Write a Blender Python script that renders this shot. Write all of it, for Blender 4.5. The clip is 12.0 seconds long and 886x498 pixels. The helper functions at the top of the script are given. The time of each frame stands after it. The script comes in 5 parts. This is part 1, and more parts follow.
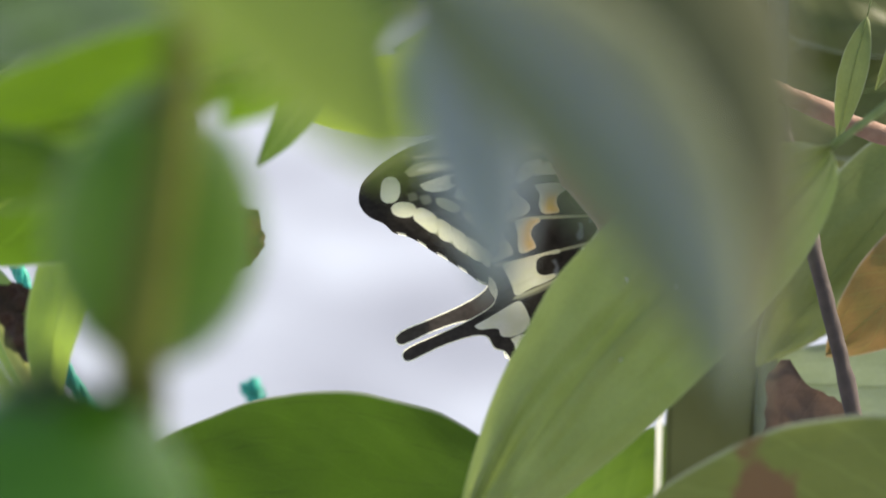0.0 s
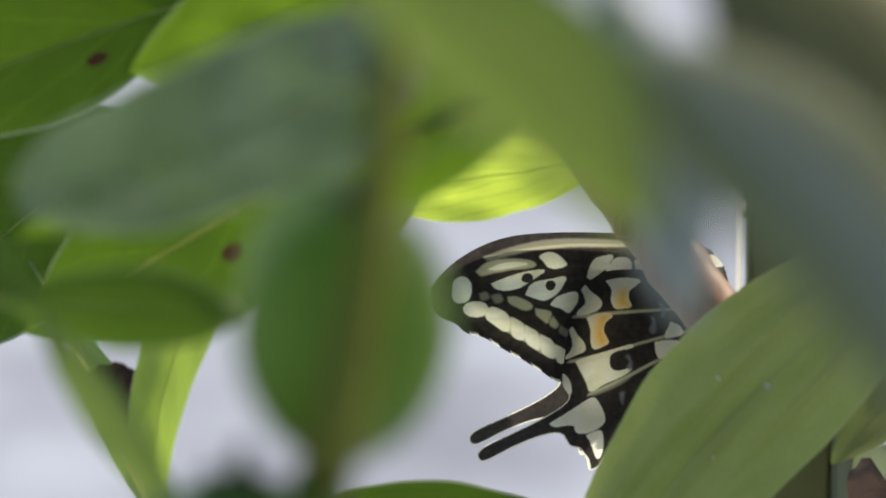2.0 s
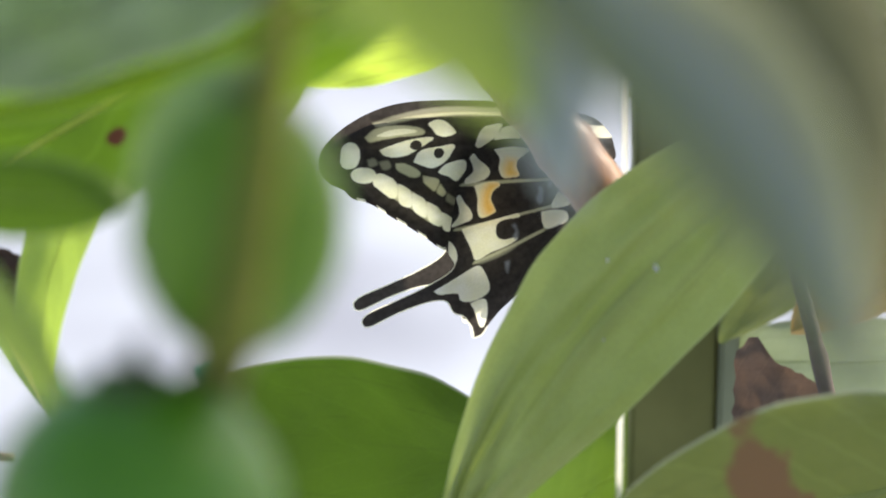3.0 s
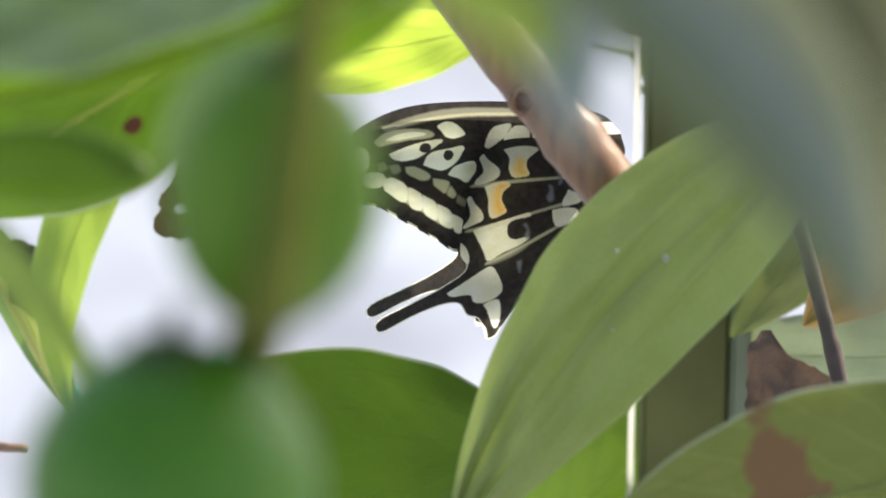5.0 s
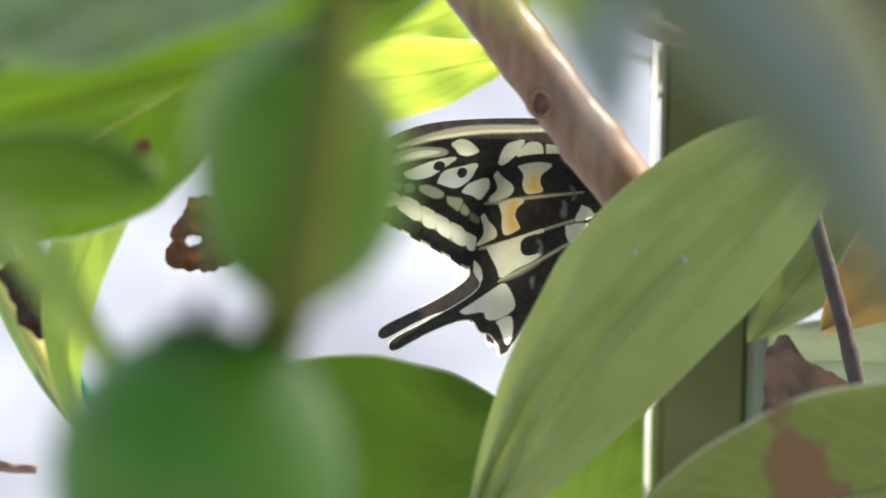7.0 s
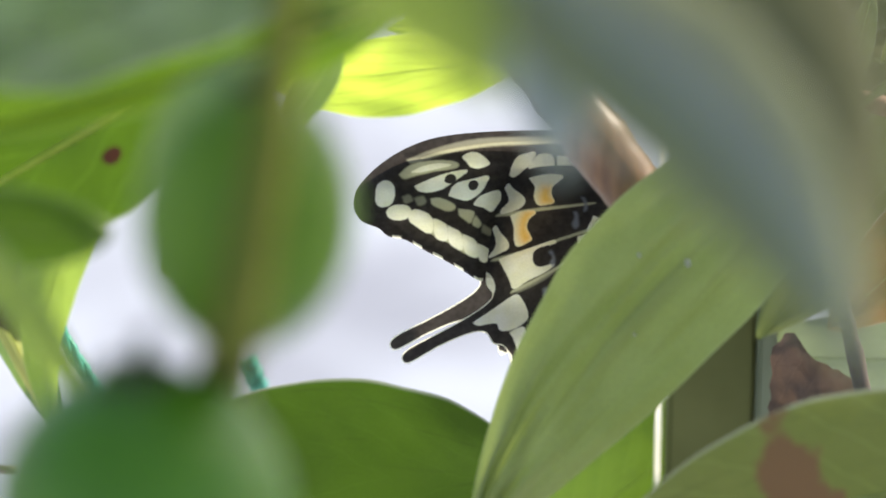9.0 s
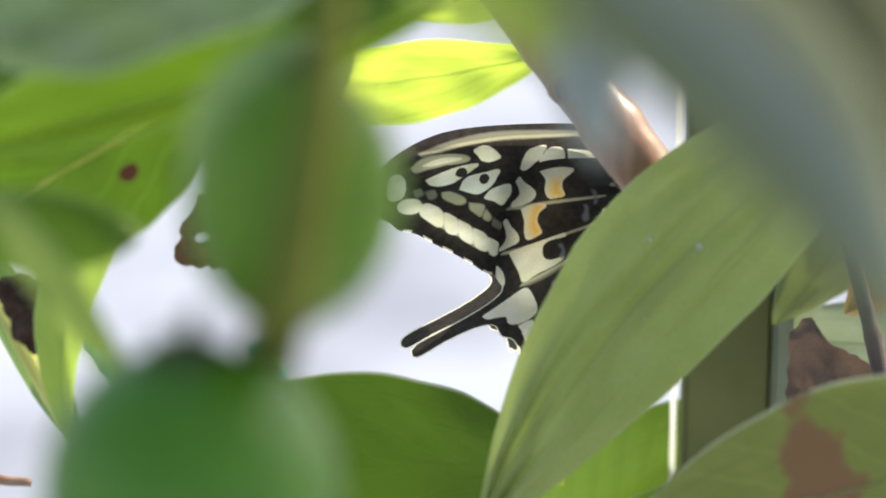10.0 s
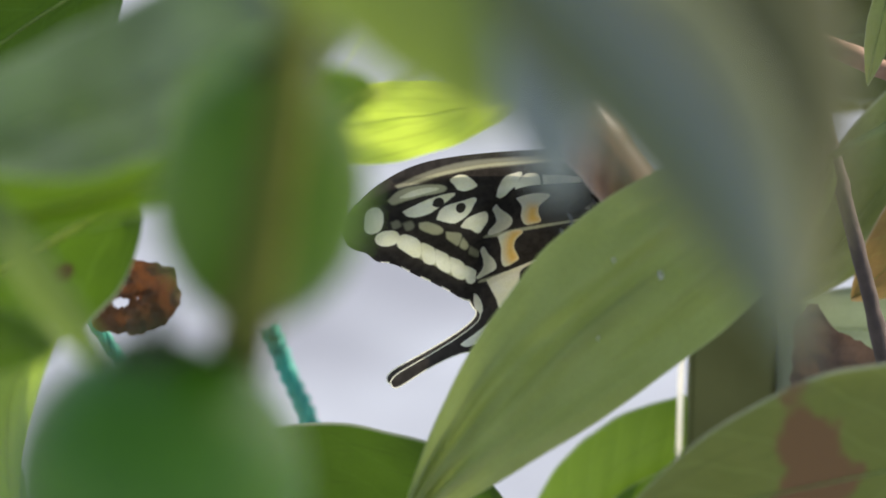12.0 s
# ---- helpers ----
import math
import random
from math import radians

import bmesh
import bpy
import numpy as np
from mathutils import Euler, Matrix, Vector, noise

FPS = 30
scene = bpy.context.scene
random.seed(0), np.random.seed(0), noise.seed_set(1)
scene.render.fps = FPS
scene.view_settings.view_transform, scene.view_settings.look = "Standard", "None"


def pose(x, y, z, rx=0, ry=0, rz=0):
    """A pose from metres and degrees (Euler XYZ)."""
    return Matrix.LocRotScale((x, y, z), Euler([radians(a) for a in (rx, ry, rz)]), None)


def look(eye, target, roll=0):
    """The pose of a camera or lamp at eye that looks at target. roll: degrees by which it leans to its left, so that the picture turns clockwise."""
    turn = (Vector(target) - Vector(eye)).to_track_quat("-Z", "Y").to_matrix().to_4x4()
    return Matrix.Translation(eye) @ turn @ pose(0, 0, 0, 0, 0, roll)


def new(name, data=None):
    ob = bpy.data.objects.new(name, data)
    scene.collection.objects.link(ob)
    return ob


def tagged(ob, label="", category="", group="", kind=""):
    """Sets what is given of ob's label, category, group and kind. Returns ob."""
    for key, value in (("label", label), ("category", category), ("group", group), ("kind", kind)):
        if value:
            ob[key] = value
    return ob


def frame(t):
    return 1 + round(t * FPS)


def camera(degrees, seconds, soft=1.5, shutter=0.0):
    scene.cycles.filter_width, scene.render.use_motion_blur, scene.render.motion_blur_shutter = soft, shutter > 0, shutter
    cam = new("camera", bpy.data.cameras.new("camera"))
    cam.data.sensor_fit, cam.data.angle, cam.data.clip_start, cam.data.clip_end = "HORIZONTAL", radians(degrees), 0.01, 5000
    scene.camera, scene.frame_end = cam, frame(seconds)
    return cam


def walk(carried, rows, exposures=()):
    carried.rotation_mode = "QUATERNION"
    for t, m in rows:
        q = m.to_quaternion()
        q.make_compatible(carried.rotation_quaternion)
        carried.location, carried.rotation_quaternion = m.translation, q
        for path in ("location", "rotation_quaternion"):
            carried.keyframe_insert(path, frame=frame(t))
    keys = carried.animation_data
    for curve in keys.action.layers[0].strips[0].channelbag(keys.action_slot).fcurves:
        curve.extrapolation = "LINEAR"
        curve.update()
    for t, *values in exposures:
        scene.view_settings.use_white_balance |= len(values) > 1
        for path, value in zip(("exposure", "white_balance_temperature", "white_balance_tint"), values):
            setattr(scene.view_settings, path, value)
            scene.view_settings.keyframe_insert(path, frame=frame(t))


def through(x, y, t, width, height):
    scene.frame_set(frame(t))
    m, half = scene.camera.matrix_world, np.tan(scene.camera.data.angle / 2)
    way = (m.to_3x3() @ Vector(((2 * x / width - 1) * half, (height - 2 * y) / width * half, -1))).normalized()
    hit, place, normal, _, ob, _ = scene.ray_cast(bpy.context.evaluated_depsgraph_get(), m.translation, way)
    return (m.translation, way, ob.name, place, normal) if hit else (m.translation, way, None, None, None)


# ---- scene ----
from mathutils.geometry import delaunay_2d_cdt

# ---- camera ----
cam = camera(14.89, 12.0, soft=1.8)
cam.data.dof.use_dof = True
cam.data.dof.focus_distance = 0.60
cam.data.dof.aperture_fstop = cam.data.lens / 1000 / 0.0085
cam.data.dof.aperture_blades = 0
walk(cam, [
    (0, pose(0.0123, -0.5700, 1.2373, 71.467, 0, 1.733)),
    (0.5, pose(0.0118, -0.5638, 1.2563, 69.025, 0, 1.885)),
    (1, pose(-0.0012, -0.5720, 1.2311, 71.318, 0, 0.414)),
    (1.5, pose(-0.0028, -0.5716, 1.2326, 72.530, 0, 1.187)),
    (2, pose(-0.0065, -0.5703, 1.2366, 73.194, 0, 1.348)),
    (2.5, pose(-0.0006, -0.5706, 1.2354, 72.000, 0, -0.122)),
    (3, pose(-0.0075, -0.5699, 1.2378, 71.118, 0, -0.748)),
    (5, pose(-0.0114, -0.5711, 1.2340, 71.371, 0, -0.895)),
    (5.5, pose(-0.0131, -0.5719, 1.2316, 71.669, 0, -1.281)),
    (6, pose(-0.0052, -0.5713, 1.2332, 71.406, 0, -0.404)),
    (6.5, pose(-0.0135, -0.5726, 1.2294, 71.903, 0, -0.768)),
    (8.5, pose(-0.0060, -0.5697, 1.2383, 70.962, 0, -0.153)),
    (9, pose(-0.0026, -0.5698, 1.2381, 70.977, 0, 0.382)),
    (9.5, pose(-0.0066, -0.5696, 1.2387, 70.947, 0, 0.130)),
    (10, pose(-0.0077, -0.5702, 1.2368, 70.857, 0, 0.197)),
    (10.5, pose(0.0003, -0.5677, 1.2444, 70.251, 0, 1.075)),
    (11, pose(-0.0028, -0.5675, 1.2449, 69.559, 0, 0.575)),
    (11.5, pose(-0.0023, -0.5679, 1.2440, 69.886, 0, 0.788)),
    (12, pose(-0.0014, -0.5694, 1.2392, 70.364, 0, 0.896)),
], exposures=[(0, 0.68, 7500, 10), (0.5, 0.80, 7500, 10), (1, 0.44, 7500, 10), (1.5, 0.46, 7500, 10), (2, 0.24, 7500, 10), (2.5, 0.74, 7500, 10), (3, 0.87, 7500, 10), (5, 0.83, 7500, 10), (6.5, 0.86, 7500, 10), (8.5, 0.87, 7500, 10), (9.5, 0.86, 7500, 10), (10.5, 0.90, 7500, 10), (11, 0.86, 7500, 10), (11.5, 0.67, 7500, 10), (12, 0.45, 7500, 10)])

# ---- world, sun, exposure ----
SUN_ELEV, SUN_TURN = 40.0, 60.0   # degrees up, and degrees to the right of straight ahead
world = bpy.data.worlds.new("sky")
scene.world = world
world.use_nodes = True
wn = world.node_tree.nodes
sky = wn.new("ShaderNodeTexSky")
sky.sky_type = "NISHITA"
sky.sun_disc = False
sky.sun_elevation = radians(SUN_ELEV)
sky.sun_rotation = radians(SUN_TURN)
world.node_tree.links.new(sky.outputs["Color"], wn["Background"].inputs["Color"])
wn["Background"].inputs["Strength"].default_value = 0.17
sun_data = bpy.data.lights.new("sun", "SUN")
sun_data.energy = 5.0
sun_data.angle = radians(0.53)
sun_data.color = (1.0, 0.95, 0.87)
sun = new("sun", sun_data)
_e, _a = radians(SUN_ELEV), radians(SUN_TURN)
sun_way = Vector((math.cos(_e) * math.sin(_a), math.cos(_e) * math.cos(_a), math.sin(_e)))
sun.matrix_basis = look(sun_way * 5, (0, 0, 0))

# ---- the plan: a sloping line of sight from EYE, 18 degrees down ----
REACH = 0.60
AHEAD = Vector((0, math.cos(radians(18)), -math.sin(radians(18))))
UP = Vector((0, math.sin(radians(18)), math.cos(radians(18))))
RIGHT = Vector((1, 0, 0))
EYE = Vector((0, 0, 1.05)) - REACH * AHEAD


def at(u, v, d):
    """A place d metres ahead of EYE; u, v: millimetres to the right and up where its line meets the butterfly's plane."""
    return EYE + d * AHEAD + (d / REACH) * 0.001 * (u * RIGHT + v * UP)


# ---- materials ----
def material(name):
    m = bpy.data.materials.new(name)
    m.use_nodes = True
    return m, m.node_tree.nodes, m.node_tree.links, m.node_tree.nodes["Principled BSDF"]


def shade(nodes, links, low, high, scale, detail=4.0, coords="Object", squash=(1, 1, 1)):
    """Noise between two colours, in metres of the thing's own space."""
    tc = nodes.new("ShaderNodeTexCoord")
    mp = nodes.new("ShaderNodeMapping")
    mp.inputs["Scale"].default_value = squash
    tex = nodes.new("ShaderNodeTexNoise")
    tex.inputs["Scale"].default_value = scale
    tex.inputs["Detail"].default_value = detail
    ramp = nodes.new("ShaderNodeValToRGB")
    ramp.color_ramp.elements[0].position, ramp.color_ramp.elements[1].position = 0.32, 0.68
    ramp.color_ramp.elements[0].color = (*low, 1)
    ramp.color_ramp.elements[1].color = (*high, 1)
    links.new(tc.outputs[coords], mp.inputs["Vector"])
    links.new(mp.outputs["Vector"], tex.inputs["Vector"])
    links.new(tex.outputs["Fac"], ramp.inputs["Fac"])
    return ramp.outputs["Color"], tex.outputs["Fac"]


def mix(nodes, links, fac, a, b):
    n = nodes.new("ShaderNodeMix")
    n.data_type = "RGBA"
    for sock, val in ((n.inputs[0], fac), (n.inputs[6], a), (n.inputs[7], b)):
        if isinstance(val, (int, float)):
            sock.default_value = val
        elif isinstance(val, tuple):
            sock.default_value = (*val, 1)
        else:
            links.new(val, sock)
    return n.outputs[2]


def math_node(nodes, links, op, a, b=0.0, c=0.0):
    n = nodes.new("ShaderNodeMath")
    n.operation = op
    for sock, val in zip(n.inputs, (a, b, c)):
        if isinstance(val, (int, float)):
            sock.default_value = val
        else:
            links.new(val, sock)
    return n.outputs[0]


def bump(nodes, links, height, bsdf, strength=0.3, distance=0.0005):
    b = nodes.new("ShaderNodeBump")
    b.inputs["Strength"].default_value = strength
    b.inputs["Distance"].default_value = distance
    links.new(height, b.inputs["Height"])
    for s in bsdf if isinstance(bsdf, (list, tuple)) else [bsdf]:
        links.new(b.outputs["Normal"], s.inputs["Normal"])


def leaf_material(name, low, high, glow, through=0.5, rough=0.38, vein=(0.28, 0.36, 0.10), veins=9.0, vein_mix=0.35, blotch=None, spec=0.5, vein_glow=1.25, sky_sheen=None, slant=0.55, streaks=(4.0, 26.0), mottle=160.0, edge=0.55):
    """A leaf blade: mottled green, side veins along its own UV, light passing through it."""
    m, n, l, p = material(name)
    col, fac = shade(n, l, low, high, mottle, 5.0)
    uv = n.new("ShaderNodeUVMap")
    uv.uv_map = "UVMap"
    sep = n.new("ShaderNodeSeparateXYZ")
    l.new(uv.outputs["UV"], sep.inputs["Vector"])
    off = math_node(n, l, "ABSOLUTE", math_node(n, l, "SUBTRACT", sep.outputs["Y"], 0.5))
    wav = math_node(n, l, "MULTIPLY_ADD", off, -slant * veins, math_node(n, l, "MULTIPLY", sep.outputs["X"], veins))
    wav = math_node(n, l, "ADD", wav, math_node(n, l, "MULTIPLY", fac, 0.5))
    line = math_node(n, l, "PINGPONG", wav, 0.5)
    thin = n.new("ShaderNodeMapRange")
    thin.inputs["From Min"].default_value, thin.inputs["From Max"].default_value = 0.0, 0.07
    thin.inputs["To Min"].default_value, thin.inputs["To Max"].default_value = vein_mix, 0.0
    l.new(line, thin.inputs["Value"])
    # Paler margin, which also stands in for edges catching the light
    rim = n.new("ShaderNodeMapRange")
    rim.inputs["From Min"].default_value, rim.inputs["From Max"].default_value = 0.478, 0.496
    rim.inputs["To Max"].default_value = edge
    l.new(off, rim.inputs["Value"])
    fine, fine_fac = shade(n, l, (0.82, 0.82, 0.8), (1.08, 1.08, 1.0), 1400.0, 3.0)
    stretch = n.new("ShaderNodeMapping")
    stretch.inputs["Scale"].default_value = (*streaks, 1.0)
    streak = n.new("ShaderNodeTexNoise")
    streak.inputs["Scale"].default_value, streak.inputs["Detail"].default_value = 1.0, 4.0
    l.new(uv.outputs["UV"], stretch.inputs["Vector"])
    l.new(stretch.outputs["Vector"], streak.inputs["Vector"])
    # Darker lengthwise streaks paint the shade of creases into the blade
    streak_shade = n.new("ShaderNodeMapRange")
    streak_shade.inputs["From Min"].default_value, streak_shade.inputs["From Max"].default_value = 0.56, 0.74
    streak_shade.inputs["To Max"].default_value = 0.55
    l.new(streak.outputs["Fac"], streak_shade.inputs["Value"])
    col = mix(n, l, streak_shade.outputs["Result"], col, tuple(c * 0.55 for c in low))
    base = mix(n, l, thin.outputs["Result"], col, vein)
    mul = n.new("ShaderNodeMix")
    mul.data_type, mul.blend_type = "RGBA", "MULTIPLY"
    mul.inputs[0].default_value = 0.6
    l.new(base, mul.inputs[6])
    l.new(fine, mul.inputs[7])
    base = mix(n, l, rim.outputs["Result"], mul.outputs[2], tuple(0.5 * c + 0.32 for c in high))
    glow_col = mix(n, l, math_node(n, l, "MULTIPLY", thin.outputs["Result"], 0.8), glow, tuple(min(1.0, c * vein_glow) for c in glow))
    glow_col = mix(n, l, math_node(n, l, "MULTIPLY", fac, 0.5), glow_col, tuple(c * 0.55 for c in glow))
    glow_col = mix(n, l, streak_shade.outputs["Result"], glow_col, tuple(c * 0.5 for c in glow))
    glow_col = mix(n, l, rim.outputs["Result"], glow_col, tuple(min(1.0, 0.4 + 0.6 * c) for c in glow))
    # Sky reflection painted as a bluish band along the middle of the blade
    if sky_sheen:
        sheen_mask = n.new("ShaderNodeMapRange")
        sheen_mask.interpolation_type = "SMOOTHSTEP"
        sheen_mask.inputs["From Min"].default_value, sheen_mask.inputs["From Max"].default_value = 0.02, 0.38
        sheen_mask.inputs["To Min"].default_value, sheen_mask.inputs["To Max"].default_value = 0.9, 0.0
        l.new(math_node(n, l, "ADD", off, math_node(n, l, "MULTIPLY", streak.outputs["Fac"], 0.06)), sheen_mask.inputs["Value"])
        base = mix(n, l, sheen_mask.outputs["Result"], base, sky_sheen)
    if blotch:
        centre, size, colour = blotch
        wob, wobfac = shade(n, l, (0, 0, 0), (1, 1, 1), 130.0, 3.0)
        dx = math_node(n, l, "SUBTRACT", sep.outputs["X"], centre[0])
        dy = math_node(n, l, "SUBTRACT", sep.outputs["Y"], centre[1])
        r = math_node(n, l, "SQRT", math_node(n, l, "ADD", math_node(n, l, "POWER", math_node(n, l, "ABSOLUTE", math_node(n, l, "DIVIDE", dx, size[0])), 2.0),
                                               math_node(n, l, "POWER", math_node(n, l, "ABSOLUTE", math_node(n, l, "DIVIDE", dy, size[1])), 2.0)))
        r = math_node(n, l, "ADD", r, math_node(n, l, "MULTIPLY", math_node(n, l, "SUBTRACT", wobfac, 0.5), 2.2))
        mask = n.new("ShaderNodeMapRange")
        mask.inputs["From Min"].default_value, mask.inputs["From Max"].default_value = 0.78, 1.08
        mask.inputs["To Min"].default_value, mask.inputs["To Max"].default_value = 1.0, 0.0
        l.new(r, mask.inputs["Value"])
        base = mix(n, l, mask.outputs["Result"], base, colour)
        glow_col = mix(n, l, mask.outputs["Result"], glow_col, tuple(c * 0.6 for c in colour))
    l.new(base, p.inputs["Base Color"])
    p.inputs["Roughness"].default_value = rough
    p.inputs["Specular IOR Level"].default_value = spec
    tr = n.new("ShaderNodeBsdfTranslucent")
    l.new(glow_col, tr.inputs["Color"])
    ms = n.new("ShaderNodeMixShader")
    ms.inputs[0].default_value = through
    l.new(p.outputs[0], ms.inputs[1])
    l.new(tr.outputs[0], ms.inputs[2])
    l.new(ms.outputs[0], n["Material Output"].inputs["Surface"])
    h = math_node(n, l, "ADD", math_node(n, l, "MULTIPLY", thin.outputs["Result"], 1.2), math_node(n, l, "MULTIPLY", fine_fac, 0.35))
    bump(n, l, h, p, 0.35, 0.0004)
    return m


def plain(name, low, high, scale, rough=0.6, metal=0.0, strength=0.3, dist=0.0004, squash=(1, 1, 1), through=0.0, spec=0.5, coat=0.0):
    m, n, l, p = material(name)
    col, fac = shade(n, l, low, high, scale, 6.0, squash=squash)
    l.new(col, p.inputs["Base Color"])
    p.inputs["Roughness"].default_value = rough
    p.inputs["Metallic"].default_value = metal
    p.inputs["Specular IOR Level"].default_value = spec
    p.inputs["Coat Weight"].default_value = coat
    p.inputs["Coat Roughness"].default_value = rough
    bump(n, l, fac, p, strength, dist)
    if through:
        tr = n.new("ShaderNodeBsdfTranslucent")
        l.new(col, tr.inputs["Color"])
        ms = n.new("ShaderNodeMixShader")
        ms.inputs[0].default_value = through
        l.new(p.outputs[0], ms.inputs[1])
        l.new(tr.outputs[0], ms.inputs[2])
        l.new(ms.outputs[0], n["Material Output"].inputs["Surface"])
    return m


def wing_material(name):
    """Black scales with cream, dusky, orange and blue marks, carried by the membrane's own attributes."""
    m, n, l, p = material(name)

    def attr(key, lo, hi):
        a = n.new("ShaderNodeAttribute")
        a.attribute_name = key
        r = n.new("ShaderNodeMapRange")
        r.interpolation_type = "SMOOTHSTEP"
        r.inputs["From Min"].default_value, r.inputs["From Max"].default_value = lo, hi
        l.new(math_node(n, l, "MULTIPLY_ADD", math_node(n, l, "SUBTRACT", ragged, 0.5), 0.22, a.outputs["Fac"]), r.inputs["Value"])
        return r.outputs["Result"]

    _, ragged = shade(n, l, (0, 0, 0), (1, 1, 1), 1900.0, 3.0)
    speck, speck_fac = shade(n, l, (0.92, 0.92, 0.92), (1.0, 1.0, 1.0), 3000.0, 2.0)
    dark, _ = shade(n, l, (0.032, 0.028, 0.026), (0.055, 0.048, 0.044), 900.0, 4.0)
    cream, _ = shade(n, l, (0.93, 0.93, 0.73), (1.0, 1.0, 0.89), 330.0, 5.0)
    c = mix(n, l, attr("orange", -1.5, 1.0), cream, (0.95, 0.62, 0.16))
    col = mix(n, l, attr("dusky", -0.35, 0.25), dark, (0.30, 0.30, 0.23))
    col = mix(n, l, attr("pale", -0.3, 0.15), col, (0.56, 0.56, 0.40))
    col = mix(n, l, attr("cream", -0.28, -0.02), col, c)
    col = mix(n, l, attr("fringe_halo", -0.08, 0.10), col, (0.92, 0.90, 0.74))
    col = mix(n, l, attr("blue", -0.3, 0.5), col, (0.22, 0.24, 0.29))
    col = mix(n, l, attr("black", -0.10, 0.10), col, (0.05, 0.044, 0.04))
    mul = n.new("ShaderNodeMix")
    mul.data_type, mul.blend_type = "RGBA", "MULTIPLY"
    mul.inputs[0].default_value = 1.0
    l.new(col, mul.inputs[6])
    l.new(speck, mul.inputs[7])
    l.new(mul.outputs[2], p.inputs["Base Color"])
    p.inputs["Roughness"].default_value = 0.75
    p.inputs["Specular IOR Level"].default_value = 0.25
    p.inputs["Sheen Weight"].default_value = 0.15
    tr = n.new("ShaderNodeBsdfTranslucent")
    l.new(mul.outputs[2], tr.inputs["Color"])
    ms = n.new("ShaderNodeMixShader")
    ms.inputs[0].default_value = 0.80
    l.new(p.outputs[0], ms.inputs[1])
    l.new(tr.outputs[0], ms.inputs[2])
    l.new(ms.outputs[0], n["Material Output"].inputs["Surface"])
    bump(n, l, speck_fac, p, 0.3, 0.00008)
    return m


M_GROUND = plain("pale_concrete", (0.200, 0.219, 0.272), (0.352, 0.390, 0.468), 3.0, 0.9, dist=0.004)
M_LEAF_GREY = leaf_material("leaf_dull_green", (0.232, 0.270, 0.080), (0.308, 0.348, 0.118), (0.34, 0.44, 0.10), 0.42, 0.45, veins=8.0, vein_mix=0.08, streaks=(1.6, 11.0), edge=0.12)
M_LEAF_DEEP = leaf_material("leaf_deep_green", (0.05, 0.105, 0.010), (0.085, 0.155, 0.016), (0.08, 0.165, 0.008), 0.5, 0.40, vein=(0.14, 0.24, 0.05), vein_mix=0.3, spec=0.3)
# Sun-bright yellow and the folds' dark shadow lines are put into the colour
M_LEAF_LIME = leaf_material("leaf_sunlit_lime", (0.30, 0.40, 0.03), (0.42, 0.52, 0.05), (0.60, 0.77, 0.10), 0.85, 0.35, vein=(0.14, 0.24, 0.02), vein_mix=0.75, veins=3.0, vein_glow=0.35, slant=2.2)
M_LEAF_LOW = leaf_material("leaf_dark_green", (0.029, 0.066, 0.004), (0.050, 0.096, 0.007), (0.046, 0.102, 0.004), 0.5, 0.40, vein=(0.10, 0.18, 0.03), vein_mix=0.12, spec=0.3, veins=5.0, slant=1.2)
M_LEAF_NEAR = leaf_material("leaf_mid_green", (0.115, 0.165, 0.032), (0.165, 0.225, 0.048), (0.19, 0.28, 0.035), 0.42, 0.42, vein_mix=0.12)
M_LEAF_BAND = leaf_material("leaf_backlit_green", (0.078, 0.150, 0.009), (0.110, 0.190, 0.014), (0.165, 0.31, 0.012), 0.6, 0.4, vein_mix=0.2)
M_LEAF_SOFT = leaf_material("leaf_soft_green", (0.135, 0.225, 0.075), (0.185, 0.29, 0.11), (0.20, 0.32, 0.06), 0.35, 0.45, vein_mix=0.1)
M_LEAF_HANG = leaf_material("leaf_hanging_lime", (0.20, 0.30, 0.05), (0.30, 0.40, 0.08), (0.42, 0.60, 0.09), 0.55, 0.42, vein_mix=0.12)
M_LEAF_YELLOW = leaf_material("leaf_faded_yellow", (0.34, 0.33, 0.10), (0.55, 0.54, 0.20), (0.66, 0.66, 0.22), 0.5, 0.5, vein_mix=0.1)
# Real gloss, plus pale mottle painted where the sky reflects
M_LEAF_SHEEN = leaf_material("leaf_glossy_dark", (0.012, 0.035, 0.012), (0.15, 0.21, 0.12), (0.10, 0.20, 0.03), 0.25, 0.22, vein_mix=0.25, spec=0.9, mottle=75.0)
# Blue-grey base colour stands in for the sky mirrored in a green leaf
M_LEAF_BLUE = leaf_material("leaf_sky_tinted", (0.19, 0.23, 0.26), (0.25, 0.30, 0.335), (0.20, 0.24, 0.20), 0.3, 0.36, vein_mix=0.12, spec=0.8)
# The last colour is the sky's sheen, put into the blade
M_LEAF_ARCH = leaf_material("leaf_olive_sky_sheen", (0.105, 0.122, 0.055), (0.145, 0.162, 0.075), (0.18, 0.23, 0.07), 0.3, 0.36, vein_mix=0.12, spec=0.6, sky_sheen=(0.175, 0.197, 0.210))
M_LEAF_BRIGHT = leaf_material("leaf_bright_green", (0.10, 0.18, 0.02), (0.14, 0.23, 0.03), (0.19, 0.32, 0.028), 0.5, 0.4, vein_mix=0.3)
M_LEAF_GLOSS = leaf_material("leaf_pale_glossy", (0.22, 0.27, 0.17), (0.30, 0.35, 0.24), (0.22, 0.28, 0.12), 0.3, 0.18, vein_mix=0.12, spec=0.8)
